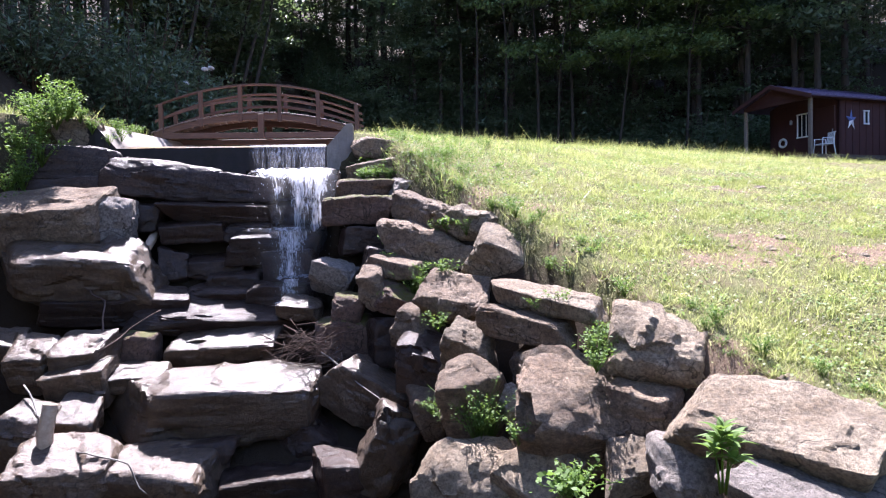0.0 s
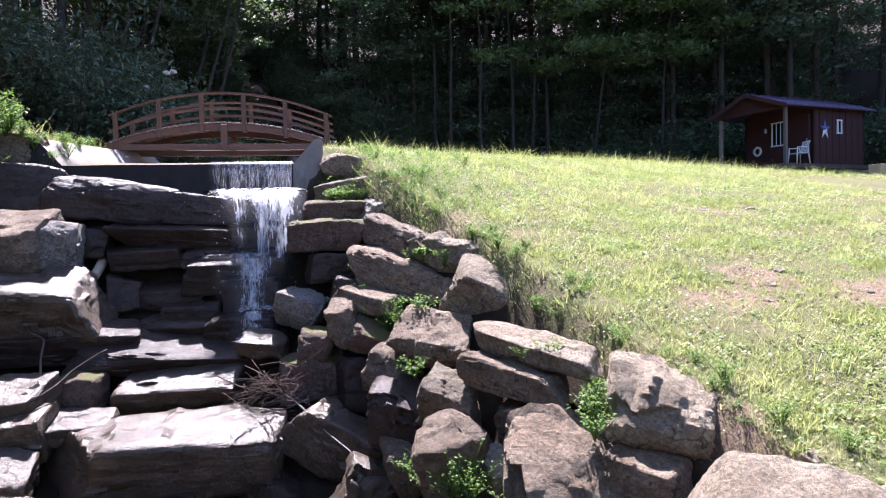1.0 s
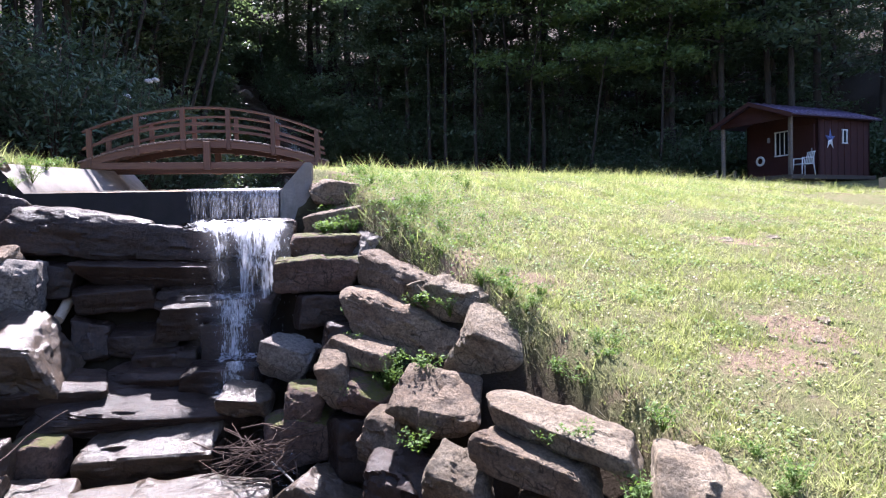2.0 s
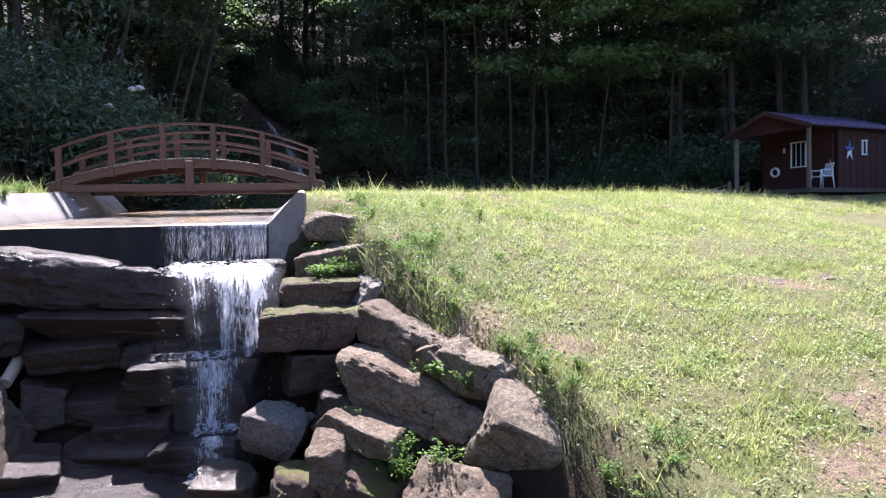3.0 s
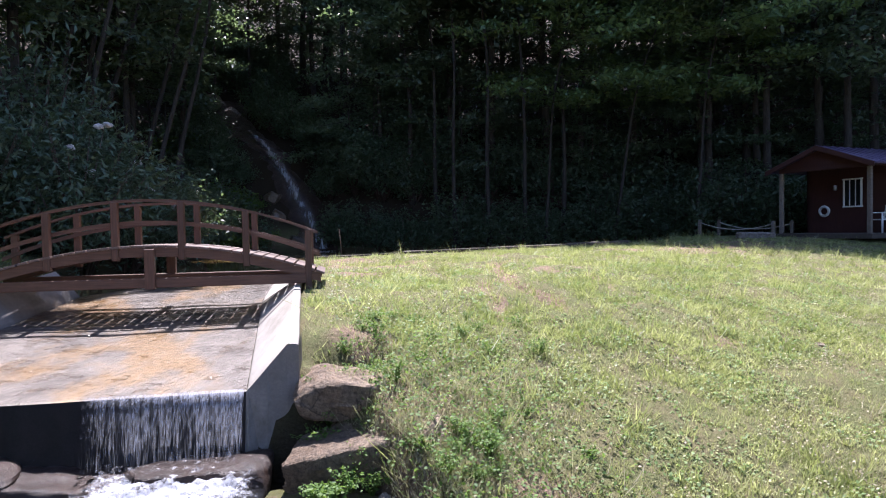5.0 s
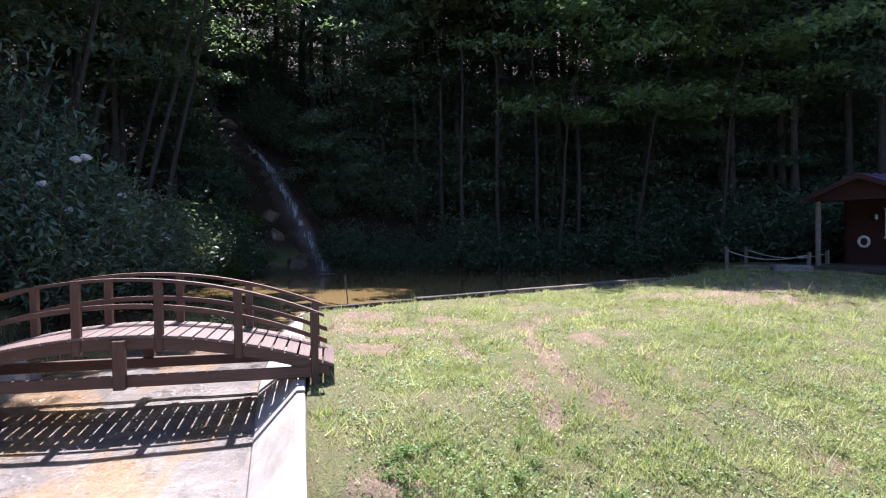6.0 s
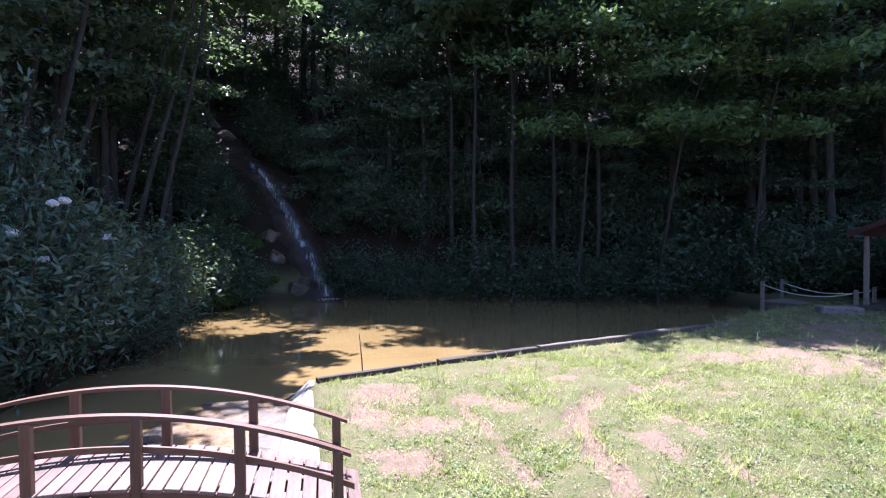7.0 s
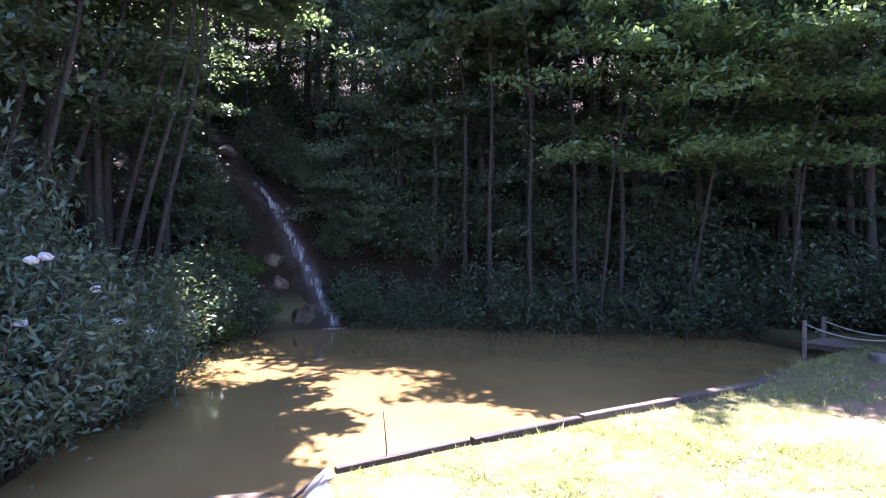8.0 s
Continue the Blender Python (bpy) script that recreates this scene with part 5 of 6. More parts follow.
v, f = tube([(0, 0, 0), (0.16, 0.28, 0.05), (0.30, 0.42, 0.1)], [0.02, 0.03, 0.012], 6, 0.2)
tagged(part("stick", mesh_from("stick", v, f, BARK), None, "", Matrix.Translation((-0.48, 9.1, 0.36))), "dark driftwood piece on the concrete edge", "stick")


# ---- foliage ----
def leaf_quads(rng, centres, size, droop=0.3, wide=0.45, updir=0.5):
    """Folded leaf-shaped quads at the given centres."""
    n = len(centres)
    d = rng.normal(size=(n, 3))
    d[:, 2] = d[:, 2] * 0.5 - droop
    d /= np.linalg.norm(d, axis=1)[:, None]
    up = rng.normal(size=(n, 3)) * 0.6
    up[:, 2] += updir * 2
    s = np.cross(d, up)
    s /= np.linalg.norm(s, axis=1)[:, None] + 1e-9
    nn = np.cross(s, d)
    L = size * rng.uniform(0.65, 1.3, n)[:, None]
    base, tip = centres - d * L * 0.5, centres + d * L * 0.5
    lift = nn * L * 0.12
    a = centres + s * L * wide * 0.5 + lift
    b = centres - s * L * wide * 0.5 + lift
    v = np.stack([base, a, tip, b], 1).reshape(-1, 3)
    f = np.arange(4 * n).reshape(n, 4)
    return v, f


def quick_mesh(name, v, f, mats, smooth=False):
    me = bpy.data.meshes.new(name)
    nv, nf = len(v), len(f)
    k = f.shape[1]
    me.vertices.add(nv)
    me.vertices.foreach_set("co", np.asarray(v, np.float32).ravel())
    me.loops.add(nf * k)
    me.loops.foreach_set("vertex_index", np.asarray(f, np.int32).ravel())
    me.polygons.add(nf)
    me.polygons.foreach_set("loop_start", np.arange(0, nf * k, k, dtype=np.int32))
    me.polygons.foreach_set("loop_total", np.full(nf, k, np.int32))
    for m in (mats if isinstance(mats, (list, tuple)) else [mats]):
        me.materials.append(m)
    me.update(calc_edges=True)
    me.validate()
    return me


def tree_proto(seed, height, crown_from, spread, leaves, leaf, leaf_mat, bark, flat=0.5, limbs=16, lean=0.03, r0=None):
    """Trunk with limbs, and a crown of leaf sprays along the limbs; returns the two meshes."""
    rng = np.random.default_rng(seed)
    r0 = r0 or height * 0.011 + 0.03
    n = 12
    ph = rng.uniform(0, 6.28, 2)
    bow = 0.012 * height
    P = [Vector((lean * height * (i / n) ** 1.5 * math.cos(ph[0]) + bow * math.sin(i * 0.9 + ph[1]) * i / n,
                 lean * height * (i / n) ** 1.5 * math.sin(ph[0]) + bow * math.cos(i * 0.8 + ph[1]) * i / n, height * i / n - 0.5 * (i == 0))) for i in range(n + 1)]
    chunks = [tube(P, [max(0.02, r0 * (1.25 - 0.25 * min(1, i * 2) - 0.92 * i / n)) for i in range(n + 1)], 9, 0.08)]
    cen, wts = [], []
    for k in range(limbs):
        h = crown_from + (1 - crown_from) * (k + rng.uniform(0, 1)) / limbs
        h = min(h, 0.985)
        i = min(n - 1, int(h * n))
        p = P[i].lerp(P[i + 1], h * n - i)
        az = k * 2.4 + rng.uniform(-0.5, 0.5)
        u = (h - crown_from) / (1 - crown_from)
        L = spread * (0.45 + 0.75 * math.sin(math.pi * min(1, 0.18 + 0.82 * u)) ) * rng.uniform(0.7, 1.2) * (1 - 0.55 * u ** 3)
        rise = rng.uniform(-0.05, 0.45) * (0.4 + u)
        q = [p]
        m = 5
        for j in range(1, m + 1):
            t = j / m
            az2 = az + 0.35 * math.sin(t * 3 + k)
            q.append(p + Vector((math.cos(az2) * L * t, math.sin(az2) * L * t, L * (rise * t - 0.25 * flat * t * t))))
        chunks.append(tube(q, [max(0.012, r0 * 0.33 * (1 - 0.85 * j / m) * (1 - 0.5 * h)) for j in range(m + 1)], 5, 0.05))
        for j in range(2, m + 1):
            for s in range(3):
                c = np.array(q[j]) + rng.normal(size=3) * np.array([1, 1, 0.25]) * spread * 0.15
                cen.append(c)
                wts.append(0.5 + j / m)
    cen = np.array(cen)
    wts = np.array(wts) / np.sum(wts)
    pick = rng.choice(len(cen), leaves, p=wts)
    sc = np.array([1, 1, 0.22 + 0.3 * (1 - flat)]) * spread * 0.105
    pos = cen[pick] + rng.normal(size=(leaves, 3)) * sc
    v, f = leaf_quads(rng, pos, leaf)
    tv, tf = join(chunks)
    return mesh_from("trunk", tv, tf, bark), quick_mesh("crown", v, f, leaf_mat)


def plant_tree(proto, x, y, scale=1.0, turn=0.0, label="", z=None, tilt=(0, 0), zs=None):
    tr, cr = proto
    e = empty("tree", Matrix.LocRotScale((x, y, (gh(x, y) - 0.1) if z is None else z), Euler((radians(tilt[0]), radians(tilt[1]), radians(turn))), (scale, scale, zs or scale)))
    part("trunk", tr, e)
    part("crown", cr, e)
    tagged(e, label, "tree", "forest trees")
    return e


def bush_proto(seed, w, h, leaves, leaf, leaf_mat, droop=0.35, lumps=26, wide=0.5):
    rng = np.random.default_rng(seed)
    cen, chunks = [], []
    for k in range(lumps):
        az, r = rng.uniform(0, 6.28), math.sqrt(rng.uniform(0, 1)) * w * 0.5
        top = h * math.sqrt(max(0.1, 1 - (r / (w * 0.55)) ** 2)) * rng.uniform(0.55, 1.05)
        c = np.array([math.cos(az) * r, math.sin(az) * r, top])
        q = [Vector((c[0] * 0.12, c[1] * 0.12, -0.2)), Vector((c[0] * 0.5, c[1] * 0.5, c[2] * 0.55)), Vector(c)]
        chunks.append(tube(q, [0.035, 0.022, 0.008], 5))
        for t in np.linspace(0.45, 1.0, 4):
            cc = c * np.array([0.12 + 0.88 * t] * 2 + [t * 0.98])
            cen.append(cc)
    cen = np.array(cen)
    pick = rng.integers(0, len(cen), leaves)
    pos = cen[pick] + rng.normal(size=(leaves, 3)) * np.array([w * 0.085, w * 0.085, h * 0.075])
    pos[:, 2] = np.maximum(pos[:, 2], 0.03)
    v, f = leaf_quads(rng, pos, leaf, droop, wide)
    sv, sf = join(chunks)
    return mesh_from("stem", sv, sf, TWIG), quick_mesh("foliage", v, f, leaf_mat)


def plant_bush(proto, x, y, scale=1.0, turn=0.0, label="", name="shrub", z=None, zs=None, group="shrubs on the forest edge"):
    e = empty(name, Matrix.LocRotScale((x, y, (gh(x, y) - 0.05) if z is None else z), Euler((0, 0, radians(turn))), (scale, scale, zs or scale)))
    tagged(part("stem", proto[0], e), kind="stuff")
    tagged(part("foliage", proto[1], e), kind="stuff")
    tagged(e, label, "shrub", group)
    return e


OAKS = [tree_proto(s, 16, 0.42, 4.4, 5600, 0.305, LEAF, BARK, 0.5, 20) for s in (11, 12, 13)]
SLIM = [tree_proto(s, 15, 0.40, 2.8, 4000, 0.26, LEAF, BARK, 0.5, 14, 0.05) for s in (21, 22)]
PINES = [tree_proto(s, 17, 0.3, 3.4, 5200, 0.27, LEAF_PINE, BARK, 0.9, 30) for s in (31, 32)]
FAR = [tree_proto(s, 16, 0.45, 4.2, 2000, 0.58, LEAF, BARK, 0.5, 16) for s in (91, 92)] + [tree_proto(93, 17, 0.4, 3.4, 2000, 0.52, LEAF_PINE, BARK, 0.9, 20)]
UNDER = [tree_proto(s, 8, 0.10, 3.0, 5600, 0.22, LEAF, BARK, 0.9, 22, 0.06, 0.07) for s in (81, 82)]
SHRUB = [bush_proto(s, 3.2, 3.0, 3900, 0.185, LEAF, 0.35, 34) for s in (41, 42, 43)]
LIT_TREE = tree_proto(99, 13, 0.40, 3.2, 6000, 0.25, LEAF_SUNLIT, BARK, 0.6, 20, 0.05, 0.09)
FERN = [bush_proto(s, 2.6, 1.3, 1800, 0.16, LEAF_WEED, 0.5) for s in (51,)]
RHODO = [bush_proto(s, 4.0, 3.2, 7800, 0.182, LEAF_RHODO, 0.25, 60, 0.3) for s in (61, 62)]

rs = random.Random(5)


def far_shore(x):
    return 26.8 - 0.30 * max(0, x - 1.0) - 0.012 * max(0, x - 3) ** 2 + 0.10 * min(0, x)


# shrubs that hang over the far bank
x = -3.2
while x < 19:
    if not (-3.3 < x < 1.0):
        plant_bush(rs.choice(SHRUB), x, far_shore(x) + rs.uniform(0.0, 0.5), rs.uniform(0.75, 1.1), rs.uniform(0, 360), "dense dark green shrub hanging over the pond bank", z=WATER - 0.15)
        plant_bush(rs.choice(SHRUB), x + 0.7, far_shore(x) + rs.uniform(2.2, 3.4), rs.uniform(1.0, 1.4), rs.uniform(0, 360), "dense dark green shrub on the wooded slope")
    x += rs.uniform(1.2, 1.7)
# first row of trees behind them, taller towards the cabin
x = -9.0
while x < 26:
    if not (-8.2 < x < 1.7):
        wide, tall = (0.8, 0.8) if x < 7.0 else (1.0, 1.4)
        kind = rs.choice(OAKS + PINES + SLIM)
        plant_tree(kind, x + rs.uniform(-.4, .4), far_shore(x) + rs.uniform(2.2, 4.2), wide * rs.uniform(0.9, 1.08), rs.uniform(0, 360),
                   "tall forest tree with a dark trunk and deep green crown", zs=tall)
    x += rs.uniform(1.7, 2.4)
# low spreading trees between them
x = -9.0
while x < 26:
    if not (-6.5 < x < 1.0):
        plant_tree(rs.choice(UNDER), x, far_shore(min(x, 18)) + rs.uniform(2.6, 6.5), rs.uniform(0.8, 1.15), rs.uniform(0, 360), "low spreading understorey tree with layered green boughs")
    x += rs.uniform(1.1, 1.6)
for row, (dy, step) in enumerate(((6.5, 2.6), (10.5, 2.8), (15.5, 3.0), (22, 4.0), (30, 5.0))):
    x = -22 - row * 3
    while x < 32 + row * 3:
        cx = -3.0 - (dy - 5) * 0.35
        if abs(x - cx) > (3.0 if dy < 12 else 2.4):
            kind = rs.choice(FAR)
            fit_h = 1.0 if -8 < x < 2 and dy < 12 else 1.15 if x < 9 else 1.0
            px, py = x + rs.uniform(-.8, .8), far_shore(min(x, 18)) + dy + rs.uniform(-1, 1)
            sc, tn = fit_h * rs.uniform(0.92, 1.12), rs.uniform(0, 360)
            if not (dy < 12 and -13.5 < x < -6.5):  # a sunny gap above the rhododendrons
                plant_tree(kind, px, py, sc, tn, "tall forest tree on the hillside above the pond")
        x += step * rs.uniform(0.8, 1.2)


# undergrowth and saplings at the head of the far waterfall
for bx, by, sc in ((-5.0, 43.5, 1.3), (-8.4, 44.0, 1.4), (-6.8, 46.0, 1.5), (-3.2, 42.0, 1.3), (-10.2, 42.5, 1.4), (-4.2, 47.0, 1.5), (-9.0, 48.0, 1.6), (-8.8, 39.5, 1.0), (-3.6, 38.4, 1.0)):
    plant_bush(rs.choice(SHRUB), bx, by, sc, rs.uniform(0, 360), "leafy shrub at the head of the hillside waterfall")
for bx, by, sc in ((-5.6, 45.0, 0.9), (-8.6, 46.5, 1.0), (-4.0, 49.5, 1.0), (-7.0, 50.0, 1.1), (-10.8, 46.0, 1.0)):
    plant_tree(UNDER[int(by) % 2], bx, by, sc * 1.25, rs.uniform(0, 360), "young tree at the head of the hillside waterfall")

# the other bank: rhododendrons in bloom over the water, trees behind
for bx, by, sc, zs in ((-5.3, 10.9, 1.05, 1.2), (-5.0, 13.2, 1.0, 1.15), (-4.8, 15.4, 0.95, 0.95), (-5.2, 17.4, 0.95, 0.95), (-7.2, 13.0, 1.15, 1.7), (-7.0, 10.0, 1.0, 1.2), (-7.6, 16.5, 1.1, 1.5),
                       (-6.4, 18.8, 0.95, 1.0), (-8.6, 8.0, 1.0, 1.1)):
    plant_bush(RHODO[int(bx * 10) % 2], bx, by, sc, rs.uniform(0, 360), "big glossy rhododendron bush hanging over the pond", "rhododendron", zs=zs, z=max(0.2, gh(bx, by) - 0.3), group="rhododendrons")
for bx, by, sc in ((-5.2, 20.6, 1.0), (-4.8, 22.4, 1.0), (-4.3, 24.0, 1.0), (-3.4, 25.6, 0.9), (-5.6, 23.4, 1.2), (-4.9, 25.6, 1.2), (-4.4, 27.2, 1.1), (-4.6, 28.8, 1.0), (-5.8, 27.6, 1.3), (-5.8, 30.0, 1.1), (-7.2, 31.5, 1.3)):
    plant_bush(rs.choice(FERN + SHRUB[:1]), bx, by, sc, rs.uniform(0, 360), "bright green leafy undergrowth on the steep bank", z=max(0.3, gh(bx, by) - 0.1))
for bx, by, sc in ((-3.2, 28.6, 0.6), (-4.2, 30.0, 0.65), (-5.2, 31.4, 0.7), (-6.0, 32.6, 0.8), (-7.2, 34.2, 0.8), (-2.3, 27.0, 0.45), (0.9, 29.6, 0.8), (0.5, 31.4, 0.9), (-0.2, 32.8, 0.9), (-1.2, 34.0, 1.0), (-2.6, 35.6, 1.0)):
    plant_bush(rs.choice(FERN + SHRUB[:2]), bx, by, sc, rs.uniform(0, 360), "leafy undergrowth beside the hillside waterfall")
for bx, by, k, sc in ((-21.0, 20.5, 0, 1.0), (-7.2, 22.5, 2, 0.9), (-10.5, 14, 1, 1.0), (-9.5, 17.5, 4, 1.0), (-12, 9, 0, 1.0), (-10, 5, 2, 0.9), (-13.5, 18, 5, 1.0), (-14, 12, 1, 1.1), (-8.0, 25, 1, 0.95),
                      (-11, 23, 3, 1.0), (-16, 5, 2, 1.0), (-17, 15, 0, 1.0), (-15, 23, 4, 1.0), (-6.6, 28, 6, 0.9), (-10, 29, 0, 0.95), (-12.5, 3.0, 1, 0.9)):
    plant_tree((OAKS + PINES + SLIM)[k], bx, by, sc, rs.uniform(0, 360), "tall forest tree leaning towards the pond", tilt=(0, 4))
# added trees whose lighter leaf colour stands in for sun on these crowns
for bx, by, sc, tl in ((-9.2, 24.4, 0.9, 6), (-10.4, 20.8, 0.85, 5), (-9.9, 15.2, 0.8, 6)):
    plant_tree(LIT_TREE, bx, by, sc, bx * 57.0, "young tree with sunlit-toned leaves at the pond's edge", tilt=(0, tl))
for bx, by, k, sc in ((-9.4, 16.0, 0, 0.8), (-19.0, 24.2, 1, 0.9), (-9.0, 13.4, 1, 0.8), (-9.6, 11.8, 2, 0.7), (-9.6, 23.0, 1, 0.9), (-9.5, 9.0, 4, 0.7), (-9.4, 6.2, 0, 0.6), (-8.6, 25.6, 3, 1.0)):
    plant_tree((OAKS + PINES)[k], bx, by, sc, rs.uniform(0, 360), "forest tree shading the rhododendrons by the pond", tilt=(0, 5))
# tall trees whose crowns shade the far side of the pond
LEANER = tree_proto(97, 18, 0.66, 3.0, 7600, 0.45, LEAF, BARK_DARK, 0.4, 22, 0.02, 0.12)
for bx, by, sc, tl in ((-6.6, 21.0, 0.98, 14), (-7.4, 22.6, 1.0, 15), (-8.4, 20.2, 0.98, 15), (-6.0, 21.9, 0.96, 12), (-9.2, 21.4, 1.0, 12), (-7.8, 17.4, 0.96, 12), (-9.0, 18.8, 1.0, 9)):
    plant_tree(LEANER, bx, by, sc, (by * 47.0) % 50 - 25, "tall slender tree leaning out over the pond", tilt=(0, tl))
for bx, by, sc in ((6.7, 24.5, 0.96), (8.3, 24.1, 1.0), (9.9, 23.4, 0.96), (6.1, 26.4, 1.0), (11.6, 22.8, 0.95)):
    plant_tree(LEANER, bx, by, sc, by * 133.0, "tall slender tree standing at the pond's far edge")
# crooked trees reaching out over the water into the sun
REACH = tree_proto(98, 13, 0.50, 3.2, 6400, 0.255, LEAF_SUNLIT, BARK_DARK, 0.6, 20, 0.34, 0.085)
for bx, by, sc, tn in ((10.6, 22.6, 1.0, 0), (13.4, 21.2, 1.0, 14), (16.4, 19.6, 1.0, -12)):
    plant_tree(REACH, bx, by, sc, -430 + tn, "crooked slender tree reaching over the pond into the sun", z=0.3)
# tall trees above the far waterfall, keeping it in shade
for bx, by, sc in ((-7.8, 34.0, 1.0), (-4.6, 41.0, 1.0), (-6.6, 38.6, 0.9), (-8.4, 37.5, 1.0)):
    plant_tree(LEANER, bx, by, sc, bx * 77.0, "tall slender tree above the hillside waterfall")
for bx, by, k, sc in ((19.5, 19.0, 0, 1.0), (22.0, 17.5, 1, 1.0), (24.5, 14.5, 3, 1.0), (17.8, 20.6, 2, 0.95), (23.5, 20.5, 4, 1.0), (26.5, 17.0, 0, 1.0), (27.0, 12.5, 1, 1.0), (21.0, 22.5, 2, 1.1), (25.0, 23.5, 0, 1.1),
                      (29.5, 15.0, 2, 1.0), (30, 20, 1, 1.1), (28, 9, 3, 1.0), (33, 12, 0, 1.0)):
    plant_tree((OAKS + PINES)[k], bx, by, sc, rs.uniform(0, 360), "tall forest tree behind the cabin")
# undergrowth that closes the gaps between the trunks on the upper slope
for bx, by, k in ((-1.6, 52.0, 0), (0.6, 51.0, 1), (2.8, 48.5, 0), (4.6, 50.0, 1), (8.6, 45.0, 0), (10.6, 46.0, 1), (-0.6, 47.0, 1), (34.0, 28.0, 0), (36.5, 30.5, 1), (32.0, 26.0, 1), (38.5, 27.0, 0)):
    plant_tree(UNDER[k], bx, by, 1.0, bx * 61.0, "low spreading understorey tree on the upper slope")
for bx, by in ((21.5, 16.2), (23.2, 13.2), (19.2, 17.0), (25.5, 11.5), (18.0, 18.4), (16.9, 19.3), (24.5, 16.5), (21.0, 18.5)):
    plant_bush(rs.choice(SHRUB), bx, by, rs.uniform(0.9, 1.2), rs.uniform(0, 360), "dense dark green shrub behind the cabin")


def blossoms():
    """White flower heads on the rhododendrons, each a cluster of petals."""
    rng = np.random.default_rng(3)
    for hx, hy, hz in ((-4.42, 10.67, 4.0), (-4.6, 10.6, 3.95), (-4.9, 10.9, 2.9), (-4.6, 11.3, 2.2), (-4.2, 12.2, 1.5), (-4.35, 12.0, 1.55), (-5.1, 10.2, 3.4), (-4.1, 13.0, 2.6), (-4.9, 10.0, 2.0), (-3.75, 14.2, 2.2), (-3.7, 14.6, 1.5), (-4.3, 12.6, 3.3)):
        v, f = foam_lump(rng, (0, 0, 0), 0.085, 0.8)
        ob = part("blossom", mesh_from("blossom", v, f, PETAL, False), None, "", Matrix.Translation((hx, hy, hz)))
        tagged(ob, "white rhododendron flower head in full bloom", "flower", "rhododendron flowers")


blossoms()


# ---- weeds among the rocks ----
def weed_mesh(seed, w, h, leaves, leaf, wide=0.5, droop=0.1, up=0.6):
    rng = np.random.default_rng(seed)
    k = max(4, leaves // 14)
    tips = rng.normal(size=(k, 3)) * np.array([w * 0.45, w * 0.45, h * 0.12]) + np.array([0, 0, h * 0.8])
    stems = [tube([(0, 0, -0.03), tuple(t * np.array([0.4, 0.4, 0.55])), tuple(t)], [0.004, 0.003, 0.0015], 4) for t in tips]
    pick = rng.integers(0, k, leaves)
    u = np.sqrt(rng.uniform(0.1, 1, leaves))[:, None]
    pos = tips[pick] * u * np.concatenate([0.4 + 0.6 * u, 0.4 + 0.6 * u, np.ones_like(u)], 1) + rng.normal(size=(leaves, 3)) * leaf * 0.6
    v, f = leaf_quads(rng, pos, leaf, droop, wide, up)
    sv, sf = join(stems)
    return mesh_from("stem", sv, sf, LEAF_WEED), quick_mesh("foliage", v, f, LEAF_WEED)


WEEDS = [weed_mesh(71, 0.30, 0.30, 260, 0.035), weed_mesh(72, 0.24, 0.18, 150, 0.035), weed_mesh(73, 0.36, 0.55, 620, 0.034, 0.4), weed_mesh(74, 0.3, 0.14, 170, 0.04, 0.7)]


def weed(k, x, y, z, s, label, turn=0.0):
    plant_bush(WEEDS[k], x, y, s, turn, label, "weed", z=z, group="weeds among the rocks")


LEAFY = "small bright green weed growing between the rocks"
for i, (k, x, y, z, s) in enumerate(((2, 1.66, -5.30, -3.42, 1.05), (2, 1.78, -5.25, -3.40, 0.8), (0, 2.62, -5.75, -2.62, 1.1), (0, 2.75, -5.55, -2.55, 1.0), (1, 2.55, -5.95, -2.62, 1.0),
                                     (1, 2.50, -5.1, -2.22, 1.0), (0, 2.36, -4.95, -2.3, 0.7), (0, 1.38, -2.82, -2.1, 0.9), (2, 1.26, -2.92, -2.3, 0.7), (1, 1.36, -3.02, -2.2, 1.1), (1, 0.82, -2.76, -2.36, 0.8), (1, 1.60, -3.4, -2.0, 1.1), (3, 1.72, -2.66, -1.46, 1.1), (1, 1.83, -2.74, -1.45, 1.0), (0, 1.94, -2.94, -1.52, 0.8), (1, 1.62, -2.52, -1.46, 0.8),
                                     (0, 0.93, -2.32, -1.92, 0.7), (1, 0.88, -2.0, -1.62, 0.7), (1, 0.85, -0.85, -0.58, 1.0), (0, 0.95, -0.7, -0.52, 0.8), (3, 0.62, -0.95, -0.62, 1.0), (3, 0.72, -0.9, -0.62, 0.9),
                                     (1, 0.62, -0.35, -0.42, 1.0), (0, 0.70, -0.2, -0.3, 0.7), (1, 1.0, -0.1, -0.2, 0.9), (1, 2.1, -6.9, -3.22, 1.2), (3, 2.0, -6.95, -3.22, 1.2), (1, 1.9, -5.9, -3.2, 1.0),
                                     (0, 1.45, -4.9, -3.4, 0.8), (1, 1.3, -4.6, -3.3, 0.8), (3, 1.6, -3.7, -2.5, 1.1), (1, 1.45, -4.0, -2.55, 1.1), (0, 2.3, -2.9, -1.25, 0.8), (1, 2.5, -3.3, -1.3, 1.1),
                                     (0, 0.55, -0.05, -0.1, 0.8), (1, 2.0, -2.2, -0.95, 1.1), (0, 1.02, -0.85, -0.66, 0.7), (1, 1.70, -1.05, -0.58, 0.7), (1, 2.8, -4.2, -1.95, 1.0), (1, 3.1, -5.2, -2.1, 1.0))):
    weed(k, x, y, z, s, LEAFY, i * 47.0)
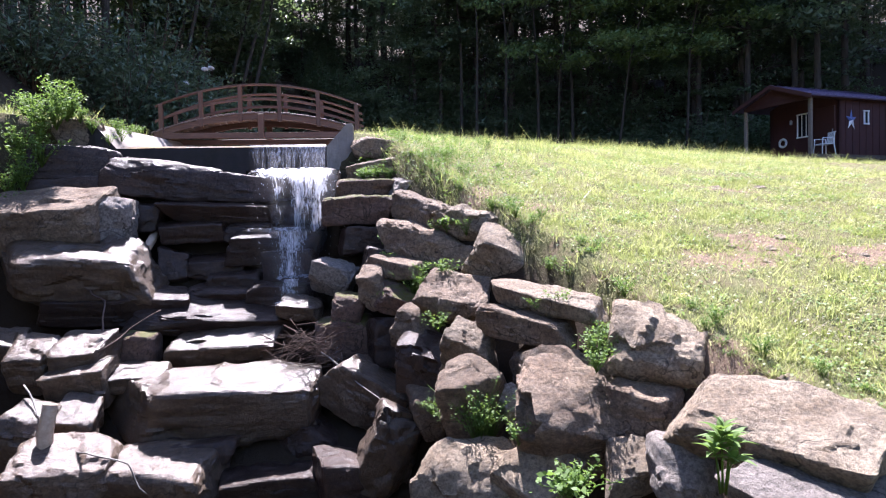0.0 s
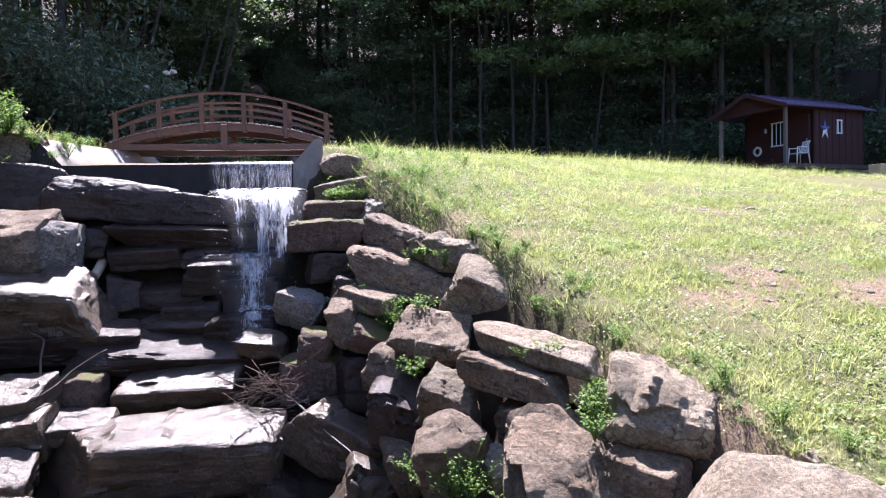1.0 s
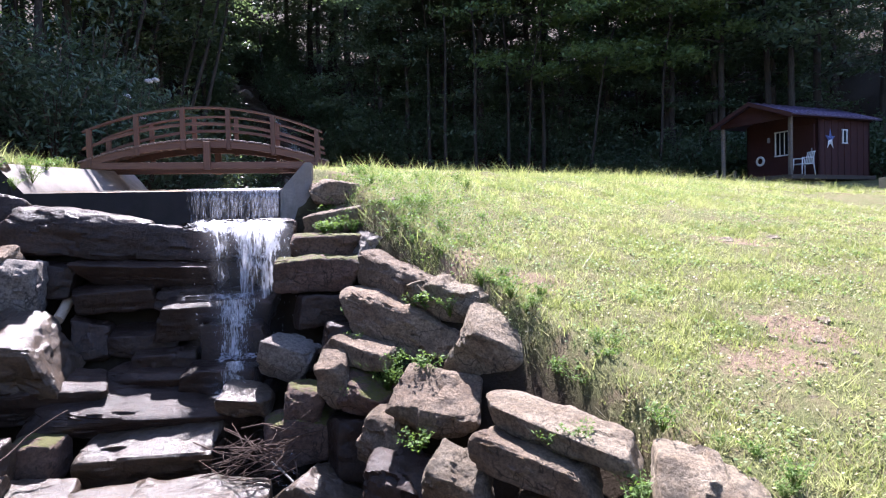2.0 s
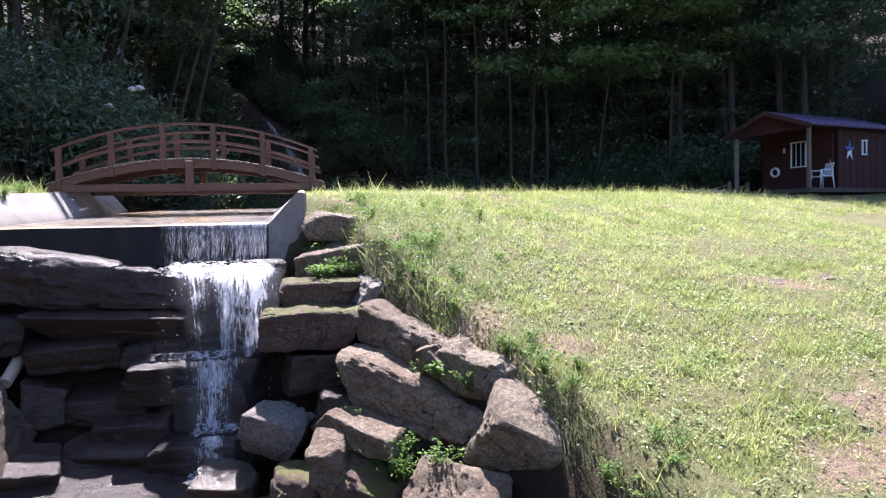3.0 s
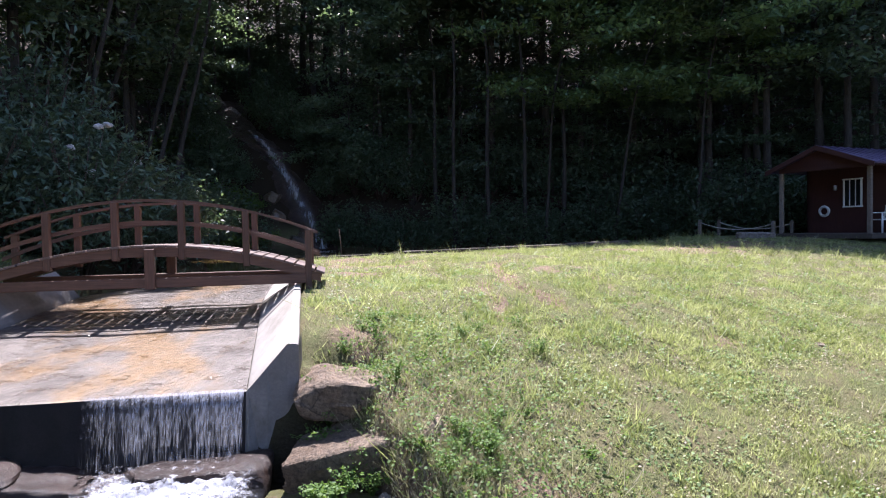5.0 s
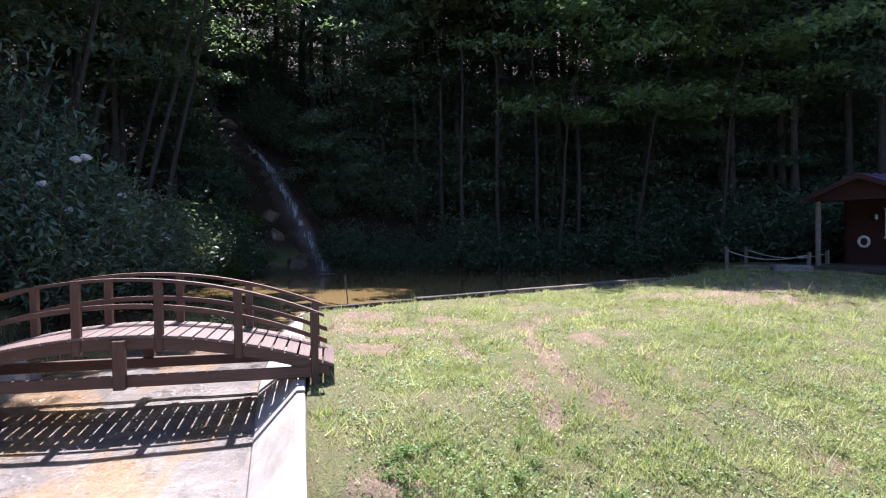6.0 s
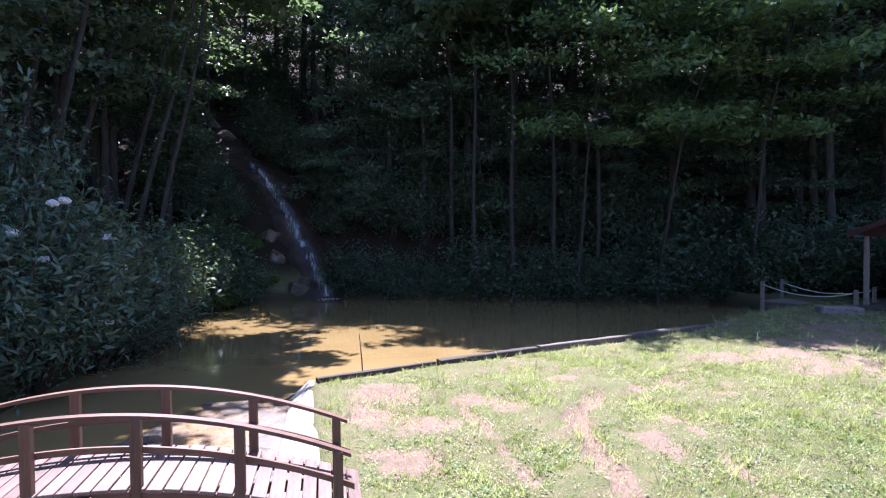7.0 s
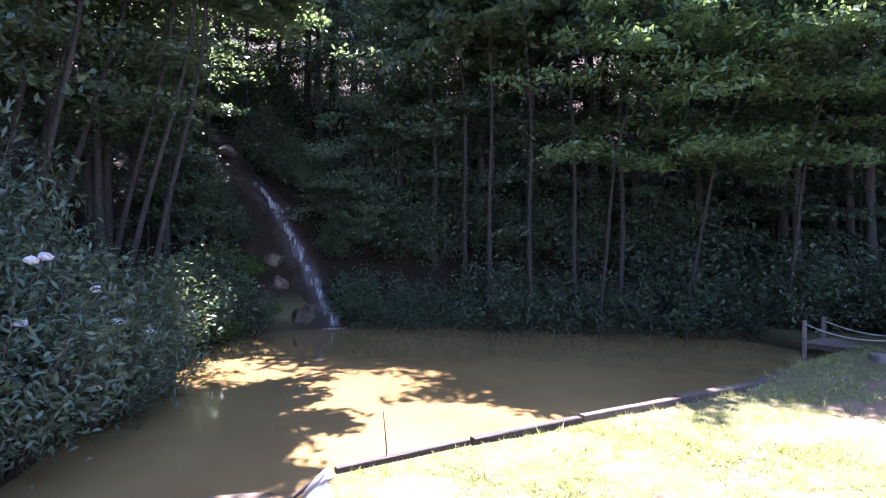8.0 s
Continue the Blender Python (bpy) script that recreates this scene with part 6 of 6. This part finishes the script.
for i, (x, y, z, s) in enumerate(((-4.5, -0.5, -0.55, 1.9), (-4.65, -0.45, -0.2, 1.9), (-4.4, -0.3, 0.2, 1.7), (-4.6, -0.2, 0.45, 1.5), (-4.1, -0.1, 0.45, 1.2), (-3.9, -0.1, 0.42, 0.9), (-4.75, -0.6, -0.85, 1.7),
                                  (-3.75, -0.05, 0.25, 0.9), (-3.45, -0.15, 0.05, 0.6), (-3.6, 0.6, 0.35, 0.9), (-3.7, 1.4, 0.4, 0.9), (-4.3, 0.4, 0.5, 1.6), (-4.35, -0.45, 0.1, 1.7), (-4.15, -0.35, 0.3, 1.6), (-4.3, -0.55, -0.3, 1.6), (-4.5, -0.7, -0.7, 1.6), (-3.95, -0.3, 0.5, 1.5), (-4.45, -0.8, -1.1, 1.4), (-4.25, -0.1, 0.62, 1.8), (-4.9, 0.3, 0.5, 1.8), (-3.5, 0.5, 0.2, 0.8), (-3.9, 2.4, 0.5, 1.0))):
    weed(0, x, y, z, s, "leafy green creeper trailing over the stone wall", i * 61.0)


def broad_plant(x, y, z):
    """A young plant of long broad pointed leaves in whorls."""
    rng = np.random.default_rng(12)
    e = empty("broadleaf_plant", Matrix.Translation((x, y, z)))
    tagged(e, "broad-leaved bright green plant growing between boulders", "plant")
    for sx, sy, top, count in ((0.0, 0.0, 0.20, 15), (0.07, 0.03, 0.13, 11), (-0.06, -0.03, 0.11, 10), (0.02, -0.07, 0.06, 9)):
        part("stem", mesh_from("stem", *tube([(sx * 0.3, sy * 0.3, -0.14), (sx * 0.7, sy * 0.7, top * 0.3), (sx, sy, top)], [0.007, 0.006, 0.004], 6), LEAF_WEED), e)
        for k in range(count):
            u = k / (count - 1)
            L = (0.17 - 0.06 * u) * rng.uniform(0.8, 1.15)
            vs, fs, n = [], [], 5
            for i in range(n + 1):
                t = i / n
                w = 0.021 * math.sin(math.pi * min(1, 0.06 + 0.94 * t)) * (1.15 - 0.3 * t)
                zz = L * (0.35 * t - 0.55 * t * t)
                vs += [(L * t, -w, zz + w * 0.4), (L * t, 0, zz), (L * t, w, zz + w * 0.4)]
            for i in range(n):
                for j in range(2):
                    fs.append((i * 3 + j, i * 3 + j + 1, i * 3 + j + 4, i * 3 + j + 3))
            part("leaf", mesh_from("leaf", vs, fs, LEAF_WEED), e, "", pose(sx, sy, top * (0.7 + 0.3 * u), rng.uniform(-18, 18), -8 - 58 * u * rng.uniform(0.7, 1.1), k * 137.5 + sx * 900))


broad_plant(2.63, -7.70, -2.78)


# rank growth on the broken bank beside the channel
wr = random.Random(21)
for i in range(46):
    x = wr.uniform(0.75, 2.9)
    y = wr.uniform(-2.2, 1.6)
    if x > 0.95 - 0.44 * y - 0.3 * (y > 0):
        weed(wr.choice((1, 1, 3, 0)), x, y, gh(x, y) - 0.02, wr.uniform(0.5, 1.0), "scrubby weed on the worn bank beside the channel", i * 53.0)


# ---- meadow grass ----
def grass_blades(rng, n, xr, yr, hmean, wid, keep):
    x, y = rng.uniform(*xr, n), rng.uniform(*yr, n)
    if n > 1000:
        # two thirds of the blades stand in tufts
        c = rng.integers(0, n // 55, n)
        t = rng.uniform(0, 1, n) < 0.72
        spread = rng.gamma(4, 0.25, n)[c] * 0.042
        x = np.where(t, x[c] + rng.normal(0, 1, n) * spread, x)
        y = np.where(t, y[c] + rng.normal(0, 1, n) * spread, y)
        tall = np.where(t, rng.gamma(3.5, 0.33, n)[c], 0.8)
    ok = keep(x, y, rng.uniform(0, 1, n))
    tall = tall[ok] if n > 1000 else 1.0
    x, y = x[ok], y[ok]
    n = len(x)
    z = ground_height(x, y) - 0.02
    az = rng.uniform(0, 2 * np.pi, n)
    h = hmean * rng.gamma(5, 0.2, n) * tall
    w = wid * rng.uniform(0.6, 1.4, n)
    lean = rng.normal(0, 0.6, (n, 2)) * h[:, None]
    dx, dy = np.cos(az) * w, np.sin(az) * w
    a = np.stack([x - dx, y - dy, z], 1)
    b = np.stack([x + dx, y + dy, z], 1)
    c = np.stack([x + lean[:, 0], y + lean[:, 1], z + h], 1)
    return np.stack([a, b, c], 1).reshape(-1, 3), np.arange(3 * n).reshape(n, 3)


def patch(x, y, s, o):
    """Smooth value noise in numpy, 0 to 1."""
    return 0.5 + 0.25 * (np.sin(x * s + o) * np.cos(y * s * 1.13 + 2 * o) + np.sin((x * 0.7 + y) * s * 1.9 + 3 * o) * np.cos((y * 0.6 - x) * s * 1.7 + o))


def on_meadow(x, y):
    b, l = cover(x, y)
    edge = np.where(y < 0.2, x - gully_edge(y) + 0.10, x - 0.50 + 0.037 * y)
    return (edge > 0) & (shore(x, y) > 0.1) & (l < 0.5), b


def keep_green(x, y, u):
    ok, b = on_meadow(x, y)
    p = np.clip(0.50 - 0.35 * np.exp(-((x - 0.6) / 0.8) ** 2) * smooth(0.5, 1.5, y) + 1.3 * (patch(x, y, 1.9, 0.7) - 0.35) + 0.5 * (patch(x, y, 5.5, 2.0) - 0.5), 0.2, 1) * (1 - 0.92 * np.clip(b * 1.15, 0, 1)) * (1 - 0.55 * np.exp(-(((x - 1.9) / 0.9) ** 2 + ((y + 0.6) / 1.5) ** 2)))
    return ok & (u < p * smooth(-9.6, -8.2, y))


def keep_dry(x, y, u):
    ok, b = on_meadow(x, y)
    p = np.clip(0.60 - 0.9 * (patch(x, y, 1.9, 0.7) - 0.35) + 0.5 * np.exp(-((x - 0.8) / 0.9) ** 2) * smooth(0.5, 1.5, y), 0.12, 1) * (1 - 0.7 * np.clip(b, 0, 1))
    return ok & (u < p * smooth(-9.6, -8.2, y))


rg = np.random.default_rng(17)
for nm, n, xr, yr, h, w, fn, mat, lab in (
        ("meadow_grass", 660000, (0.5, 11), (-9.6, 4), 0.036, 0.0056, keep_green, BLADE, "short bright green meadow grass"),
        ("meadow_grass", 400000, (0.9, 6.5), (-8.6, 2.0), 0.030, 0.0046, keep_green, BLADE, "short bright green meadow grass"),
        ("meadow_grass", 300000, (0.3, 9.5), (1.0, 10.5), 0.034, 0.0075, keep_green, BLADE, "short bright green meadow grass"),
        ("meadow_grass", 290000, (0.2, 17), (4, 16), 0.042, 0.0090, keep_green, BLADE, "short bright green meadow grass"),
        ("dry_grass", 240000, (0.5, 11), (-9.6, 4), 0.036, 0.0036, keep_dry, BLADE_DRY, "dry straw among the meadow grass"),
        ("dry_grass", 130000, (0.9, 6.5), (-8.6, 0.5), 0.040, 0.0028, keep_dry, BLADE_DRY, "dry straw among the meadow grass"),
        ("dry_grass", 40000, (0.2, 17), (4, 16), 0.05, 0.007, keep_dry, BLADE_DRY, "dry straw among the meadow grass")):
    v, f = grass_blades(rg, n, xr, yr, h, w, fn)
    tagged(new(nm, quick_mesh(nm, v, f, mat)), lab, "grass", kind="stuff")
# small flat leaves of clover and weeds in the turf
for n, leaf_mat, nm, lab, o in ((150000, BLADE, "clover", "low pale clover and broad-leaved weeds in the turf", 1.3), (90000, BLADE_DRY, "leaf_litter", "dry curled leaves lying in the turf", 2.9)):
    cx, cy = rg.uniform(0.7, 11, n), rg.uniform(-8.4, 9, n)
    ok = keep_green(cx, cy, rg.uniform(0, 1.2, n)) if n > 100000 else keep_dry(cx, cy, rg.uniform(0, 1.0, n))
    ok &= patch(cx, cy, 3.1, o) + 0.5 * patch(cx, cy, 9.0, o) > rg.uniform(0.55, 0.9, n)
    cx, cy = cx[ok], cy[ok]
    v, f = leaf_quads(rg, np.stack([cx, cy, ground_height(cx, cy) + rg.uniform(0.005, 0.05, len(cx))], 1), 0.028, 0.0, 0.7, 0.7)
    tagged(new(nm, quick_mesh(nm, v, f, leaf_mat)), lab, "weeds", kind="stuff")
n = 90000
cx, cy = rg.uniform(0.7, 10, n), rg.uniform(-8.0, 6, n)
ok = keep_green(cx, cy, rg.uniform(0, 1.2, n)) & (patch(cx, cy, 2.6, 4.1) + 0.4 * np.exp(-((cx - 2.0) / 1.2) ** 2 - ((cy + 0.3) / 1.6) ** 2) > 0.52)
cx, cy = cx[ok], cy[ok]
v, f = leaf_quads(rg, np.stack([cx, cy, ground_height(cx, cy) + rg.uniform(0.01, 0.06, len(cx))], 1), 0.036, 0.0, 0.8, 1.2)
tagged(new("clover", quick_mesh("clover", v, f, LEAF_CLOVER)), "low clover and broad-leaved weeds in the turf", "weeds", kind="stuff")
# tall tufts along the crest, the logs and the other bank
tufts = []
for k in range(460):
    x = rg.uniform(0.8, 14)
    y = 9.5 + 0.335 * x + rg.normal() * 0.12 if k % 2 else 0.1 + 0.62 * x + rg.normal() * 1.5
    m, b = on_meadow(np.array([x]), np.array([y]))
    if m[0]:
        v, f = grass_blades(rg, 26, (x - 0.07, x + 0.07), (y - 0.07, y + 0.07), 0.17, 0.005, lambda x, y, u: u < 2)
        tufts.append((v.tolist(), f.tolist()))
for k in range(260):
    x, y = rg.uniform(-6.5, -3.95), rg.uniform(-0.2, 9)
    v, f = grass_blades(rg, 26, (x - 0.1, x + 0.1), (y - 0.1, y + 0.1), 0.16, 0.006, lambda x, y, u: u < 2)
    tufts.append((v.tolist(), f.tolist()))
tv, tf = join(tufts)
tagged(new("grass_tufts", mesh_from("grass_tufts", tv, tf, BLADE, False)), "taller tufts of fresh green grass", "grass", kind="stuff")


# dead stems and rank weeds along the top of the rock bank
def keep_edge(x, y, u):
    d = np.where(y < 0.2, x - gully_edge(y), x - 0.75)
    return (d > -0.18) & (d < 1.0) & (u < np.exp(-np.maximum(d, 0) / 0.4) * (0.35 + 0.65 * patch(x, y, 2.3, 1.1)))


v, f = grass_blades(rg, 95000, (0.5, 5.0), (-8.8, 1.6), 0.050, 0.0030, keep_edge)
tagged(new("dry_grass", quick_mesh("dry_grass", v, f, BLADE_DRY)), "tangled dead stems along the top of the rocks", "grass", kind="stuff")
v, f = grass_blades(rg, 22000, (0.5, 5.0), (-8.8, 1.6), 0.045, 0.0046, keep_edge)
tagged(new("meadow_grass", quick_mesh("meadow_grass", v, f, BLADE)), "rank green grass along the top of the rocks", "grass", kind="stuff")
for i in range(44):
    y = wr.uniform(-7.6, -0.6)
    x = float(gully_edge(y)) + wr.uniform(-0.12, 0.6)
    weed(wr.choice((1, 1, 3, 0)), x, y, gh(x, y) - 0.02, wr.uniform(0.35, 0.8), "small weed among dead stems above the rocks", i * 71.0)

# low trees added behind the start, unseen, to block low sky from the rocks
vr = random.Random(33)
x = -26.0
while x < 30:
    plant_tree(vr.choice(UNDER), x, -17.5 + vr.uniform(-1.5, 1.5) + 0.012 * x * x, vr.uniform(0.8, 1.1), vr.uniform(0, 360), "unseen low tree added behind the camera to cut sky light")
    x += vr.uniform(2.4, 3.4)

# brown scrub on the broken bank beside the channel
def keep_bank(x, y, u):
    d = x - np.where(y < 0.2, gully_edge(y) - 0.1, 0.72)
    return (d > 0) & (u < 0.9 * np.exp(-(((x - 1.7) / 0.95) ** 2 + ((y + 0.7) / 1.4) ** 2)))


v, f = grass_blades(rg, 100000, (0.6, 3.2), (-3.0, 2.2), 0.055, 0.0036, keep_bank)
tagged(new("dry_grass", quick_mesh("dry_grass", v, f, BLADE_DRY)), "tangled brown dead stems on the broken bank", "grass", kind="stuff")
n = 16000
cx, cy = rg.uniform(0.6, 3.2, n), rg.uniform(-3.0, 2.2, n)
ok = keep_bank(cx, cy, rg.uniform(0, 1, n))
cx, cy = cx[ok], cy[ok]
v, f = leaf_quads(rg, np.stack([cx, cy, ground_height(cx, cy) + rg.uniform(0.02, 0.16, len(cx))], 1), 0.035, 0.0, 0.7, 0.8)
tagged(new("creeping_weed", quick_mesh("creeping_weed", v, f, LEAF_WEED)), "small-leaved creeping weed on the broken bank", "weeds", kind="stuff")
